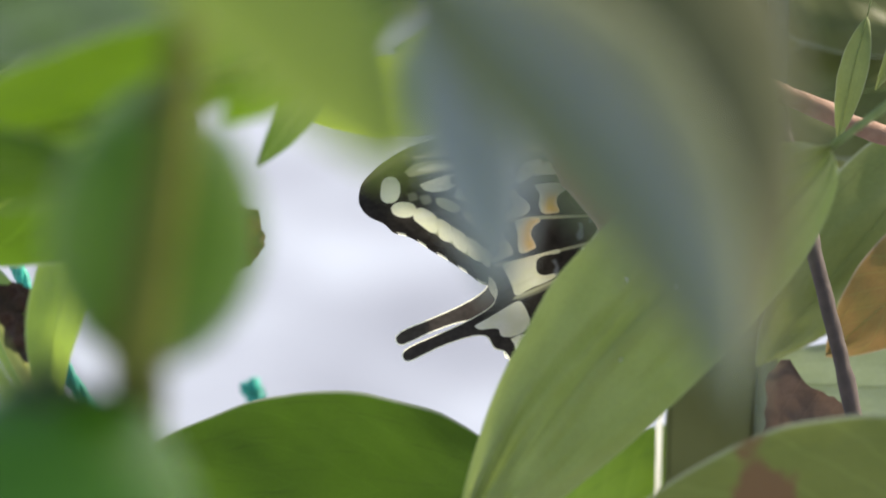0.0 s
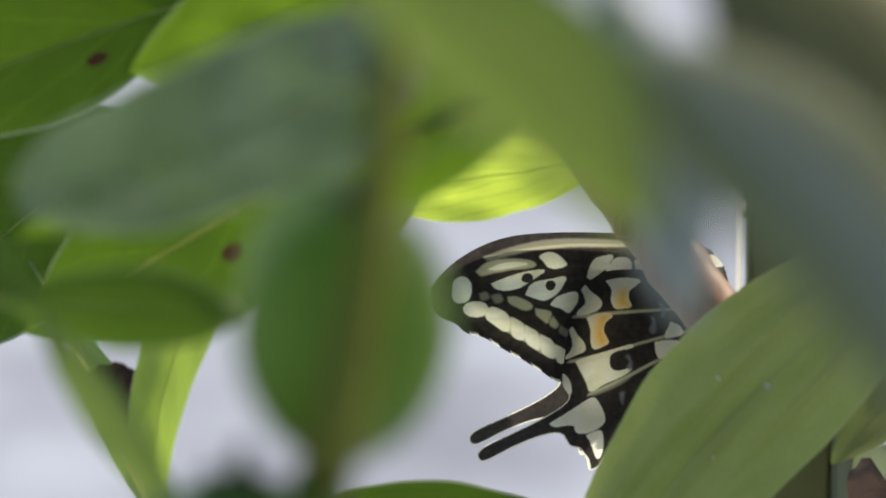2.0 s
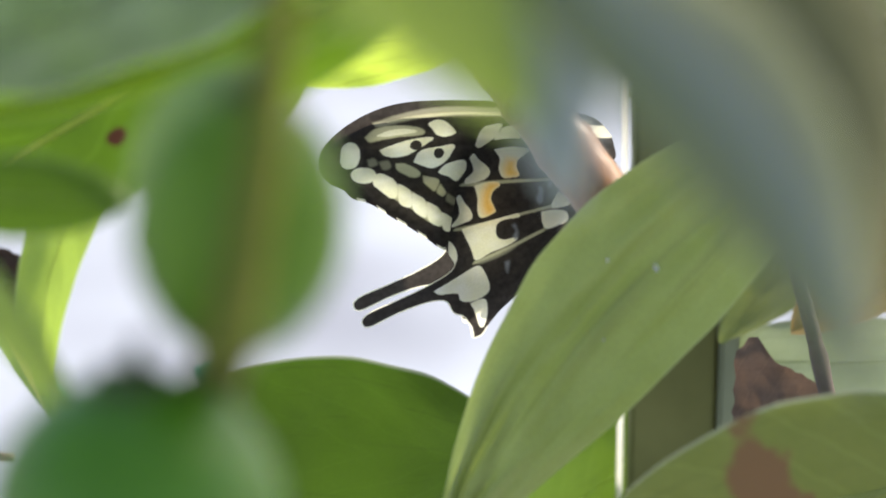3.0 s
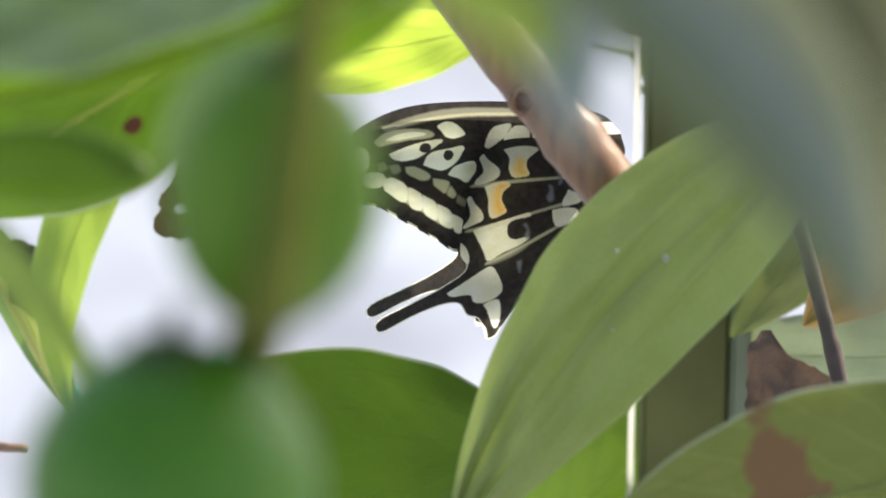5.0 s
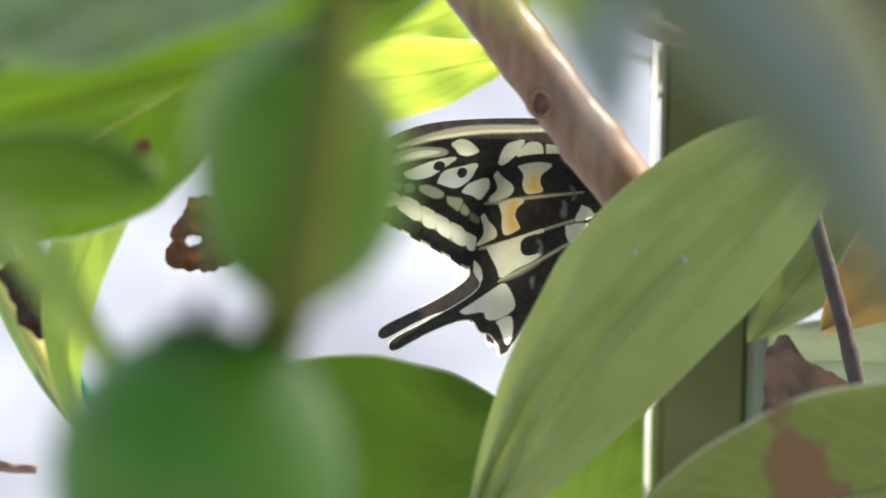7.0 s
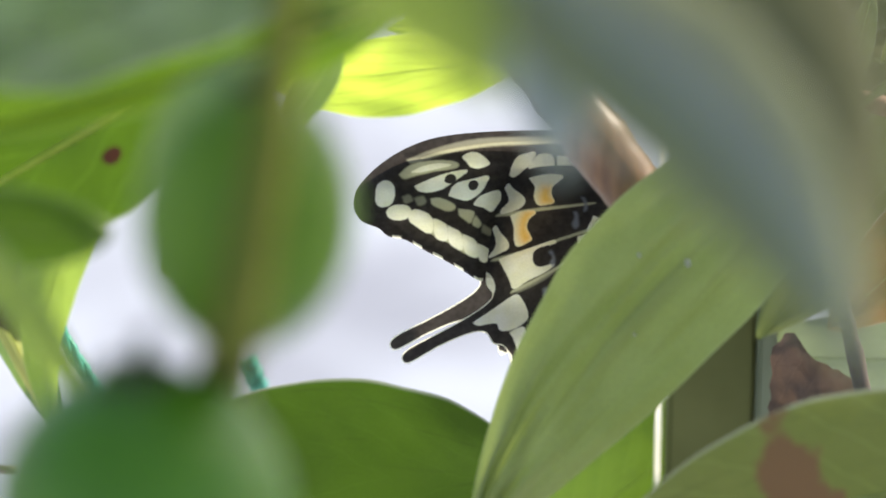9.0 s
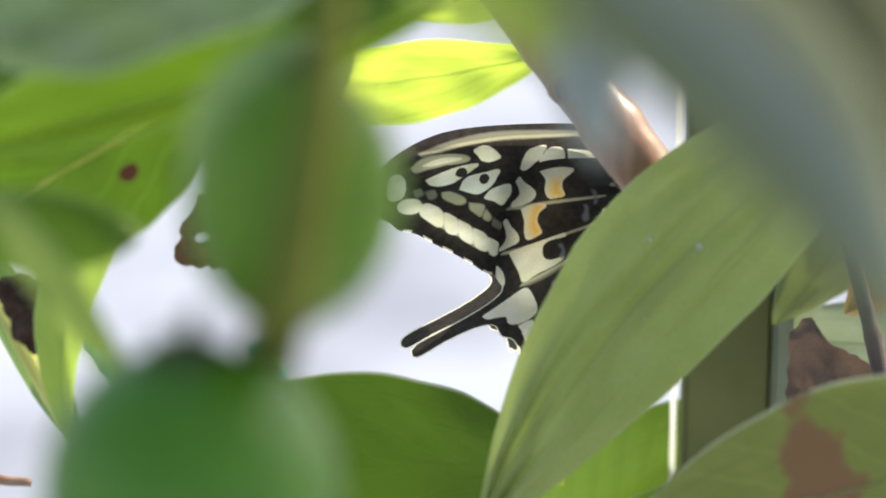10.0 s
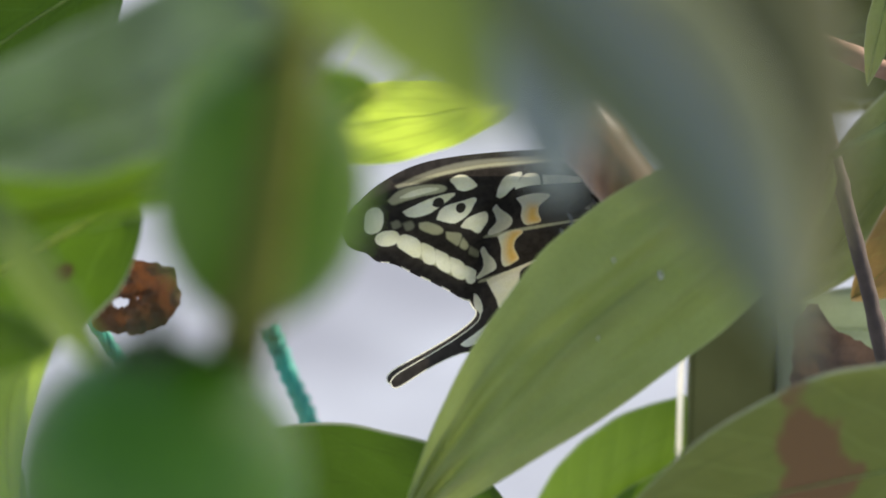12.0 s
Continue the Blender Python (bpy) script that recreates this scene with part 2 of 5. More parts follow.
M_LEAF_RIM = leaf_material("leaf_olive_blotched", (0.115, 0.138, 0.026), (0.165, 0.187, 0.042), (0.18, 0.22, 0.034), 0.42, 0.42, blotch=((0.61, 0.40), (0.075, 0.34), (0.195, 0.105, 0.040)))
M_LEAF_SPOT = leaf_material("leaf_green_spotted", (0.035, 0.08, 0.006), (0.075, 0.14, 0.010), (0.085, 0.180, 0.006), 0.5, 0.40, vein=(0.20, 0.30, 0.05), vein_mix=0.35, veins=4.0, slant=1.0, blotch=((0.29, 0.69), (0.028, 0.042), (0.07, 0.022, 0.010)), spec=0.3)
M_LEAF_SHADE = leaf_material("leaf_shaded_olive", (0.10, 0.115, 0.035), (0.15, 0.16, 0.055), (0.14, 0.16, 0.035), 0.35, 0.5, vein_mix=0.15)
M_LEAF_SMOKE = leaf_material("leaf_grey_green", (0.092, 0.092, 0.032), (0.125, 0.120, 0.044), (0.10, 0.10, 0.028), 0.2, 0.5, vein_mix=0.12)
M_LEAF_FRESH = leaf_material("leaf_fresh_green", (0.13, 0.19, 0.04), (0.18, 0.245, 0.06), (0.21, 0.32, 0.05), 0.42, 0.42, vein_mix=0.15)
M_LEAF_OLIVE = leaf_material("leaf_olive", (0.17, 0.21, 0.06), (0.23, 0.27, 0.09), (0.16, 0.20, 0.05), 0.35, 0.45, vein_mix=0.15)
M_LEAF_AMBER = leaf_material("leaf_amber", (0.22, 0.19, 0.05), (0.32, 0.17, 0.06), (0.28, 0.17, 0.05), 0.35, 0.5)
M_DEAD = leaf_material("leaf_dead_black", (0.012, 0.008, 0.006), (0.06, 0.028, 0.02), (0.05, 0.02, 0.01), 0.2, 0.7, vein=(0.1, 0.06, 0.04))
M_CURL = leaf_material("leaf_curled_brown", (0.075, 0.032, 0.016), (0.17, 0.082, 0.035), (0.14, 0.050, 0.017), 0.36, 0.55, vein=(0.20, 0.10, 0.05))
M_DRY = leaf_material("leaf_dry_brown", (0.115, 0.078, 0.062), (0.16, 0.115, 0.095), (0.12, 0.075, 0.05), 0.3, 0.8, vein=(0.19, 0.13, 0.10), spec=0.2)
M_RIB_GREEN = plain("midrib_green", (0.30, 0.40, 0.10), (0.42, 0.52, 0.16), 300.0, 0.5, through=0.6)
M_RIB_PALE = plain("midrib_pale", (0.46, 0.54, 0.07), (0.58, 0.64, 0.11), 300.0, 0.5, through=0.5)
M_RIB_DULL = plain("midrib_dull", (0.24, 0.30, 0.10), (0.32, 0.39, 0.15), 300.0, 0.5, through=0.5)
M_BARK = plain("bark_tan", (0.135, 0.052, 0.017), (0.25, 0.118, 0.047), 420.0, 0.42, spec=0.5, strength=0.35, dist=0.0006, squash=(1, 1, 0.25), coat=0.5)
M_BARK_RED = plain("bark_reddish", (0.20, 0.10, 0.06), (0.30, 0.17, 0.11), 300.0, 0.65, strength=0.6, dist=0.0008)
M_KNOT = plain("bark_knot", (0.08, 0.032, 0.018), (0.16, 0.075, 0.045), 700.0, 0.7, strength=0.8, dist=0.0008)
M_TWIG = plain("twig_grey", (0.046, 0.031, 0.025), (0.082, 0.057, 0.047), 350.0, 0.7, strength=0.6, dist=0.0006)
M_CALYX = plain("calyx_dark", (0.03, 0.05, 0.01), (0.05, 0.08, 0.02), 400.0, 0.7)
M_STEM = plain("stem_olive", (0.110, 0.130, 0.020), (0.155, 0.168, 0.032), 300.0, 0.75, through=0.15, spec=0.15)
M_FRUIT = plain("fruit_green_rind", (0.085, 0.180, 0.012), (0.125, 0.242, 0.018), 500.0, 0.50, strength=0.25, dist=0.0003, spec=0.25, through=0.12)
M_FRUIT_WAXY = plain("fruit_waxy_rind", (0.048, 0.150, 0.008), (0.075, 0.205, 0.014), 500.0, 0.40, strength=0.2, dist=0.0003, spec=0.32, through=0.10)
M_POST = plain("post_grey_green", (0.098, 0.102, 0.036), (0.132, 0.135, 0.050), 60.0, 0.75, strength=0.2, spec=0.08)
M_POST_PALE = plain("post_pale_flange", (0.135, 0.155, 0.095), (0.18, 0.20, 0.13), 60.0, 0.6, spec=0.15)
M_WHITE = plain("white_plastic", (0.78, 0.78, 0.76), (0.85, 0.85, 0.83), 80.0, 0.25, through=0.8)
M_ROPE = plain("rope_teal", (0.01, 0.32, 0.25), (0.03, 0.50, 0.40), 900.0, 0.45, strength=0.6, through=0.25)
M_WING = wing_material("wing_scales")
M_FUR = plain("body_fur", (0.012, 0.011, 0.009), (0.20, 0.19, 0.14), 500.0, 0.9, squash=(0.25, 2.0, 2.0))
M_CHITIN = plain("black_chitin", (0.012, 0.010, 0.008), (0.03, 0.025, 0.02), 1500.0, 0.4)


# ---- building blocks ----
def part(name, bm, mat, parent, label="", smooth=True):
    me = bpy.data.meshes.new(name)
    bm.to_mesh(me)
    bm.free()
    me.materials.append(mat)
    if smooth:
        for f in me.polygons:
            f.use_smooth = True
    ob = new(name, me)
    ob.parent = parent
    if label:
        tagged(ob, label)
    return ob


def tube(bm, pts, radii, sides=10):
    """A round tapered limb along pts, closed at its ends."""
    pts = [Vector(p) for p in pts]
    rings = []
    ref = Vector((0.13, 0.31, 0.94)).normalized()
    for i, p in enumerate(pts):
        way = (pts[min(i + 1, len(pts) - 1)] - pts[max(i - 1, 0)]).normalized()
        a = way.cross(ref).normalized()
        b = way.cross(a)
        r = radii[i] if isinstance(radii, (list, tuple)) else radii
        rings.append([bm.verts.new(p + r * (math.cos(t) * a + math.sin(t) * b)) for t in (2 * math.pi * k / sides for k in range(sides))])
    for r0, r1 in zip(rings, rings[1:]):
        for k in range(sides):
            bm.faces.new((r0[k], r0[(k + 1) % sides], r1[(k + 1) % sides], r1[k]))
    bm.faces.new(rings[0][::-1])
    bm.faces.new(rings[-1])


def curve_points(pts, steps):
    """A smooth line through a few points."""
    pts = [Vector(p) for p in pts]
    ext = [2 * pts[0] - pts[1], *pts, 2 * pts[-1] - pts[-2]]
    out = []
    for i in range(len(pts) - 1):
        p0, p1, p2, p3 = ext[i:i + 4]
        for k in range(steps):
            t = k / steps
            out.append(0.5 * ((2 * p1) + (p2 - p0) * t + (2 * p0 - 5 * p1 + 4 * p2 - p3) * t * t + (3 * p1 - p0 - 3 * p2 + p3) * t ** 3))
    return out + [pts[-1]]


def box(bm, x0, x1, y0, y1, z0, z1, bevel=0.0):
    vs = [bm.verts.new((x, y, z)) for x in (x0, x1) for y in (y0, y1) for z in (z0, z1)]
    fs = [bm.faces.new([vs[i] for i in q]) for q in ((0, 1, 3, 2), (4, 6, 7, 5), (0, 4, 5, 1), (2, 3, 7, 6), (0, 2, 6, 4), (1, 5, 7, 3))]
    if bevel:
        bmesh.ops.bevel(bm, geom=list({e for f in fs for e in f.edges}), offset=bevel, segments=2, affect="EDGES")


def leaf(label, base, tip, width, mat, rib, roll=0.0, bend=0.0, side=0.0, curl=0.0, fold=0.0, widest=0.45, group="leaves of the shrub",
         wave=0.0, seed=1, petiole=0.012, name="leaf", blunt=0.8, face_to=None, crease=0.0, rib_size=1.0):
    """A leaf from base to tip: an Empty at its base, with blade, midrib and petiole. Lengths in metres, roll in degrees about its length."""
    base, tip = Vector(base), Vector(tip)
    span = (tip - base).length
    ax = (tip - base).normalized()
    front = face_to or -AHEAD
    face = (front - ax * front.dot(ax)).normalized()
    face = Matrix.Rotation(radians(roll), 3, ax) @ face
    ay = face.cross(ax)
    root = new(name)
    root.empty_display_size = 0.01
    root.matrix_basis = Matrix.Translation(base) @ Matrix((ax, ay, face)).transposed().to_4x4()
    tagged(root, label, "leaf", group)
    p = math.log(0.5) / math.log(widest)

    def mid(s):
        return Vector((s * span, side * span * 4 * s * (1 - s), bend * span * 4 * s * (1 - s)))

    def half(s):
        return 0.5 * width * max(0.0, math.sin(math.pi * min(1, max(0, s)) ** p)) ** blunt

    def ripple(s, q):
        z = wave * width * noise.noise((s * 5 + seed, q * 1.6, 7.1 * seed))
        return z + crease * width * (1 - abs(q)) * noise.noise((s * 3.0 + seed, q * 5.5 + s * 1.5, 3.3))

    ns, nw = 46, 22
    bm = bmesh.new()
    uvl = bm.loops.layers.uv.new("UVMap")
    grid, uvs = [], {}
    for i in range(ns + 1):
        s = i / ns
        row = []
        for j in range(nw + 1):
            q = 2 * j / nw - 1
            h = half(s) * (1 + 0.035 * noise.noise((s * 9, q * 0.7 + seed * 5.3, seed)))
            m = mid(s)
            y = q * h
            z = m.z + curl * width * q * q + fold * abs(y) + ripple(s, q)
            z += 0.012 * width * math.sin(2 * math.pi * (s * 9 - abs(q) * 2.5)) * abs(q) * (1 - abs(q))
            v = bm.verts.new((m.x, m.y + y, z))
            uvs[v] = (s, 0.5 + 0.5 * q)
            row.append(v)
        grid.append(row)
    for i in range(ns):
        for j in range(nw):
            f = bm.faces.new((grid[i][j], grid[i + 1][j], grid[i + 1][j + 1], grid[i][j + 1]))
            for lp in f.loops:
                lp[uvl].uv = uvs[lp.vert]
    part("blade", bm, mat, root)
    bm = bmesh.new()
    line = [mid(s / 30) + Vector((0, 0, ripple(s / 30, 0) + 0.0001)) for s in range(31)]
    tube(bm, line, [rib_size * 0.0075 * width * (1.1 - k / 30) + 0.00005 for k in range(31)], 7)
    if rib_size:
        part("midrib", bm, rib, root)
    else:
        bm.free()
    if petiole:
        bm = bmesh.new()
        way = (mid(0.0) - mid(0.06)).normalized()
        tube(bm, [mid(0), way * petiole * 0.5 + Vector((0, 0, 0.02 * petiole)), way * petiole], [0.024 * width, 0.022 * width, 0.03 * width], 8)
        part("petiole", bm, rib, root)
    return root


# ---- the ground ----
bm = bmesh.new()
for r in ((-400, -400), (400, -400), (400, 400), (-400, 400)):
    bm.verts.new((r[0], r[1], 0))
bm.faces.new(bm.verts)
ground = part("ground", bm, M_GROUND, None)
tagged(ground, "sunlit pale bluish-grey concrete paving, far out of focus", "ground", kind="structure")


# ---- the butterfly ----
def inside(x, y, poly):
    hit = False
    for (x0, y0), (x1, y1) in zip(poly, poly[1:] + poly[:1]):
        if (y0 > y) != (y1 > y) and x < (x1 - x0) * (y - y0) / (y1 - y0) + x0:
            hit = not hit
    return hit


def mark(marks, kind, *xy):
    """A rounded patch of scales on a wing, its corners in millimetres."""
    marks.append((kind, list(zip(xy[::2], xy[1::2]))))


def patch_depth(xs, ys, corners):
    """How deep each place lies inside the patch, in millimetres; negative outside."""
    gap = np.full(len(xs), 1e9)
    within = np.zeros(len(xs), bool)
    for (x0, y0), (x1, y1) in zip(corners, corners[1:] + corners[:1]):
        dx, dy = x1 - x0, y1 - y0
        t = np.clip(((xs - x0) * dx + (ys - y0) * dy) / (dx * dx + dy * dy + 1e-9), 0, 1)
        gap = np.minimum(gap, np.hypot(xs - x0 - t * dx, ys - y0 - t * dy))
        if abs(dy) > 1e-9:
            within ^= ((y0 > ys) != (y1 > ys)) & (xs < dx * (ys - y0) / dy + x0)
    return np.where(within, gap, -gap)


def wing(name, rim, marks, parent, veins, lift, fringe_halo, label=""):
    """A wing membrane in the x, z plane, facing -y, with its marks as attributes."""
    edge = [(p.x, p.y) for p in curve_points([(x, y, 0) for x, y in rim + rim[:1]], 7)][:-1]
    xs0, xs1 = min(p[0] for p in edge), max(p[0] for p in edge)
    ys0, ys1 = min(p[1] for p in edge), max(p[1] for p in edge)
    pts = [Vector(p) for p in edge]
    step = 0.26
    for i in range(int((xs1 - xs0) / step) + 1):
        for j in range(int((ys1 - ys0) / (step * 0.87)) + 1):
            x, y = xs0 + (i + 0.5 * (j % 2)) * step, ys0 + j * step * 0.87
            if inside(x, y, edge):
                pts.append(Vector((x, y)))
    n = len(edge)
    vs, _, fs, *_ = delaunay_2d_cdt(pts, [(k, (k + 1) % n) for k in range(n)], [], 1, 1e-5)
    xs = np.array([v.x for v in vs])
    ys = np.array([v.y for v in vs])
    ridge = np.zeros(len(xs))
    for x0, y0, x1, y1 in veins:
        dx, dy = x1 - x0, y1 - y0
        t = np.clip(((xs - x0) * dx + (ys - y0) * dy) / (dx * dx + dy * dy), 0, 1)
        gap = np.hypot(xs - x0 - t * dx, ys - y0 - t * dy)
        ridge = np.maximum(ridge, np.clip(1 - gap / 0.9, 0, 1))
    depth = lift(xs, ys) - 0.25 * ridge
    me = bpy.data.meshes.new(name)
    me.from_pydata([(x / 1000, d / 1000, 1.115 * y / 1000) for x, y, d in zip(xs, ys, depth)], [], [f[::-1] for f in fs])
    rim_depth = patch_depth(xs, ys, edge)
    # Cream fringe hairs, with the wing edge's backlit halo painted in
    soft_edge = np.where(fringe_halo(xs, ys), 0.20 - rim_depth, -1.0)
    me.attributes.new("fringe_halo", "FLOAT", "POINT").data.foreach_set("value", soft_edge.astype(np.float32))
    marks = [(kind, [(p.x, p.y) for p in curve_points([(x, y, 0) for x, y in corners + corners[:1]], 3)][:-1]) for kind, corners in marks]
    for key in ("cream", "pale", "dusky", "orange", "blue", "black"):
        val = np.full(len(xs), -2.0)
        for kind, corners in marks:
            if kind == key:
                val = np.maximum(val, patch_depth(xs, ys, corners))
        me.attributes.new(key, "FLOAT", "POINT").data.foreach_set("value", val.astype(np.float32))
    me.materials.append(M_WING)
    for f in me.polygons:
        f.use_smooth = True
    ob = new(name, me)
    ob.parent = parent
    if label:
        tagged(ob, label)
    return ob


# millimetres from the second dark dot of the forewing's cell; x to the tail side is negative, y up
FORE_RIM = [(30.6, 3.0), (27, 6.4), (18, 8.4), (8.8, 9.1), (-1, 9.2), (-7.3, 8.6), (-12.3, 7.0), (-16.7, 4.5), (-20.2, 1.3), (-21.2, -0.9), (-21.2, -3.1), (-19.9, -5.0),
            (-17.2, -6.3), (-15.4, -7.9), (-12.3, -8.8), (-8.5, -11.2), (-5.4, -13.0), (-2.2, -15.1), (1.2, -17.2), (4.5, -15.0), (5.5, -9), (7, -4), (9, -1.5), (14, 0.5), (24, 0.5), (31, -1.0)]
FORE, HIND = [], []
mark(FORE, "cream", -17.3, -1.1, -17.0, 0.8, -16.1, 1.7, -14.8, 1.6, -14.1, 0.4, -14.2, -1.4, -15.1, -2.5, -16.4, -2.7, -17.2, -2.1)
mark(FORE, "cream", -15.5, -3.8, -14.8, -3.0, -13.3, -2.7, -11.7, -3.1, -11.3, -4.1, -12.1, -5.1, -13.6, -5.3, -15.0, -4.8)
mark(FORE, "cream", -11.6, -4.7, -11.1, -4.0, -9.8, -3.9, -7.6, -5.3, -7.5, -7.6, -8.4, -8.0, -10.1, -6.8, -11.3, -5.7)
mark(FORE, "cream", -7.0, -5.7, -5.1, -6.9, -4.9, -9.3, -5.6, -9.6, -6.9, -8.7)
mark(FORE, "cream", -4.5, -7.2, -2.5, -8.5, -2.2, -11.2, -3.0, -11.3, -4.4, -10.0)
mark(FORE, "cream", -1.9, -8.9, 0.2, -10.2, 0.5, -12.7, -0.4, -12.9, -1.7, -11.8)
mark(FORE, "cream", 0.7, -10.7, 2.4, -11.8, 2.9, -13.0, 1.9, -14.0, 0.9, -13.4)
mark(FORE, "pale", -8.0, -8.0, -7.2, -5.6, -4.8, -7.0, -2.2, -8.7, 0.5, -10.5, 0.7, -13.2, -1.9, -12.0, -4.7, -10.0)
mark(FORE, "dusky", -12.6, -1.3, -11.4, -1.0, -10.9, -2.0, -12.2, -2.4)
mark(FORE, "dusky", -10.5, -1.6, -8.9, -1.4, -8.5, -2.6, -9.8, -3.0)
mark(FORE, "pale", -7.5, -1.9, -6.1, -1.9, -3.6, -3.2, -3.5, -4.1, -5.0, -4.2, -7.3, -3.0)
mark(FORE, "pale", -2.7, -4.1, -0.6, -4.5, 0.1, -5.2, -0.6, -6.6, -1.2, -6.4, -2.5, -5.3)
mark(FORE, "pale", 0.4, -5.6, 1.3, -7.0, 0.8, -7.7, 0.0, -7.3, -0.2, -6.6)
mark(FORE, "dusky", 1.6, -7.2, 3.2, -8.4, 3.0, -9.2, 1.5, -8.6)
mark(FORE, "pale", -13.0, 2.7, -11.4, 4.0, -9.3, 4.6, -6.2, 4.8, -3.4, 4.4, -2.4, 3.6, -3.7, 3.1, -6.8, 2.9, -9.9, 2.4, -12.1, 2.0)
mark(FORE, "cream", -10.8, 3.0, -8.7, 3.8, -6.2, 4.1, -3.9, 3.8, -6.2, 3.4, -9.0, 3.0)
mark(FORE, "dusky", -11.6, 5.3, -6.6, 6.8, -1.6, 7.8, 3.4, 8.1, 10.4, 7.8, 16.4, 7.3, 26.0, 6.0, 26.0, 5.2, 16.4, 6.4, 10.4, 6.5, 3.4, 6.6, -1.6, 6.3, -6.6, 5.5, -10.6, 4.5)
mark(FORE, "pale", -9.0, 5.4, -4.0, 6.5, 3.4, 7.1, 10.4, 7.0, 16.4, 6.8, 16.4, 6.6, 10.4, 6.7, 3.4, 6.8, -4.0, 6.1)
mark(HIND, "pale", 4.3, -4.9, 12.4, -4.2, 20.7, -3.8, 20.7, -4.1, 12.4, -4.6, 4.4, -5.3)
mark(HIND, "pale", 3.1, -13.0, 8.7, -11.7, 14.8, -10.1, 23.5, -7.8, 23.5, -8.1, 15.0, -10.4, 8.8, -12.1, 3.2, -13.3)
mark(HIND, "pale", 6.5, -19.0, 12.4, -16.3, 18.5, -13.1, 18.7, -13.4, 12.5, -16.7, 6.7, -19.3)
mark(FORE, "cream", -10.3, 0.4, -7.6, 1.5, -3.8, 2.4, -1.0, 2.6, -2.8, 1.4, -5.1, -0.1, -7.6, -0.7, -9.5, -0.4)
mark(FORE, "cream", -4.3, -1.5, -3.0, 0.3, 0.4, 1.1, 2.7, 1.4, 2.2, 0.0, 0.8, -1.7, -1.1, -2.6, -3.0, -2.1)
mark(FORE, "cream", 0.1, -3.4, 1.5, -2.1, 4.4, -1.3, 4.8, -2.5, 4.1, -3.9, 3.1, -4.9, 1.9, -4.1)
mark(FORE, "cream", -1.7, 5.1, -0.3, 5.7, 1.2, 5.4, 2.5, 4.3, 2.9, 3.5, 1.2, 3.0, -0.3, 3.3, -0.9, 4.2)
mark(FORE, "cream", 6.6, 1.4, 7.7, 4.1, 9.6, 4.9, 11.1, 5.0, 10.7, 4.1, 9.8, 2.8, 9.0, 2.2, 7.4, 1.1)
mark(FORE, "cream", 10.1, 2.9, 12.0, 4.6, 14.1, 4.2, 14.2, 2.2, 12.4, 2.0, 10.3, 2.0)
mark(FORE, "cream", 15.1, 4.1, 18.5, 3.6, 21.3, 3.1, 21.6, 2.2, 18.5, 2.0, 15.5, 2.3)
mark(FORE, "cream", 24.7, 4.9, 29.7, 4.7, 30.7, 3.1, 25.5, 3.3)
mark(FORE, "black", -5.1, 1.1, -4.7, 2.0, -3.7, 2.2, -3.0, 1.7, -3.2, 0.7, -4.3, 0.5)
mark(FORE, "black", -0.9, -0.2, -0.5, 0.7, 0.5, 0.8, 1.0, 0.1, 0.6, -0.7, -0.3, -0.9)
mark(HIND, "cream", 5.6, -0.4, 6.1, 0.4, 6.9, -0.6, 8.3, -1.7, 9.0, -2.8, 8.3, -3.9, 6.5, -4.5, 4.8, -4.8, 5.0, -4.1, 6.2, -2.9, 6.2, -1.7)
mark(HIND, "cream", 10.0, 1.1, 12.1, 1.5, 14.3, 1.5, 15.8, 1.1, 15.1, 0.4, 13.9, -0.6, 13.7, -2.0, 14.2, -3.3, 13.1, -3.6, 11.4, -3.6, 10.8, -2.0, 11.0, -0.4)
mark(HIND, "orange", 12.4, -0.7, 13.5, -0.9, 13.5, -2.1, 14.1, -3.3, 12.9, -3.6, 12.0, -3.3, 11.9, -2.0)
mark(HIND, "cream", 6.5, -5.3, 8.3, -4.8, 10.2, -4.6, 10.8, -5.1, 9.6, -6.2, 9.2, -7.7, 9.9, -9.3, 9.9, -10.0, 7.7, -10.9, 7.1, -9.7, 7.1, -7.5)
mark(HIND, "orange", 9.0, -4.8, 10.6, -4.9, 9.6, -6.2, 9.2, -7.7, 9.9, -9.3, 9.6, -10.1, 8.7, -10.3, 8.0, -8.8, 8.2, -6.3)
mark(HIND, "cream", 3.3, -7.5, 3.8, -7.1, 4.6, -8.5, 5.6, -9.7, 5.9, -11.1, 4.3, -11.9, 2.8, -12.5, 2.5, -12.4, 3.7, -10.9, 3.8, -9.4)
mark(HIND, "cream", 4.3, -13.1, 7.4, -12.1, 10.6, -11.2, 14.1, -10.3, 14.2, -10.8, 11.7, -11.2, 10.3, -12.2, 10.3, -14.2, 11.7, -15.1, 14.1, -14.6, 12.4, -15.9, 9.3, -17.2, 6.8, -18.6, 6.1, -16.8)
mark(HIND, "dusky", 7.1, -18.8, 11.1, -17.3, 13.7, -15.9, 13.8, -16.3, 11.4, -17.8, 7.4, -19.4)
mark(HIND, "cream", -0.6, -24.5, 1.9, -23.0, 4.9, -21.1, 7.0, -19.9, 8.0, -20.5, 9.0, -22.7, 9.1, -24.2, 8.0, -25.3, 5.6, -26.3, 4.1, -26.0, 3.7, -24.8, 1.9, -24.8, 0.3, -25.0)
mark(HIND, "cream", 6.0, -26.8, 7.4, -26.1, 8.6, -26.2, 8.8, -28.6, 8.3, -30.7, 7.7, -31.0, 7.1, -29.2, 6.5, -27.6)
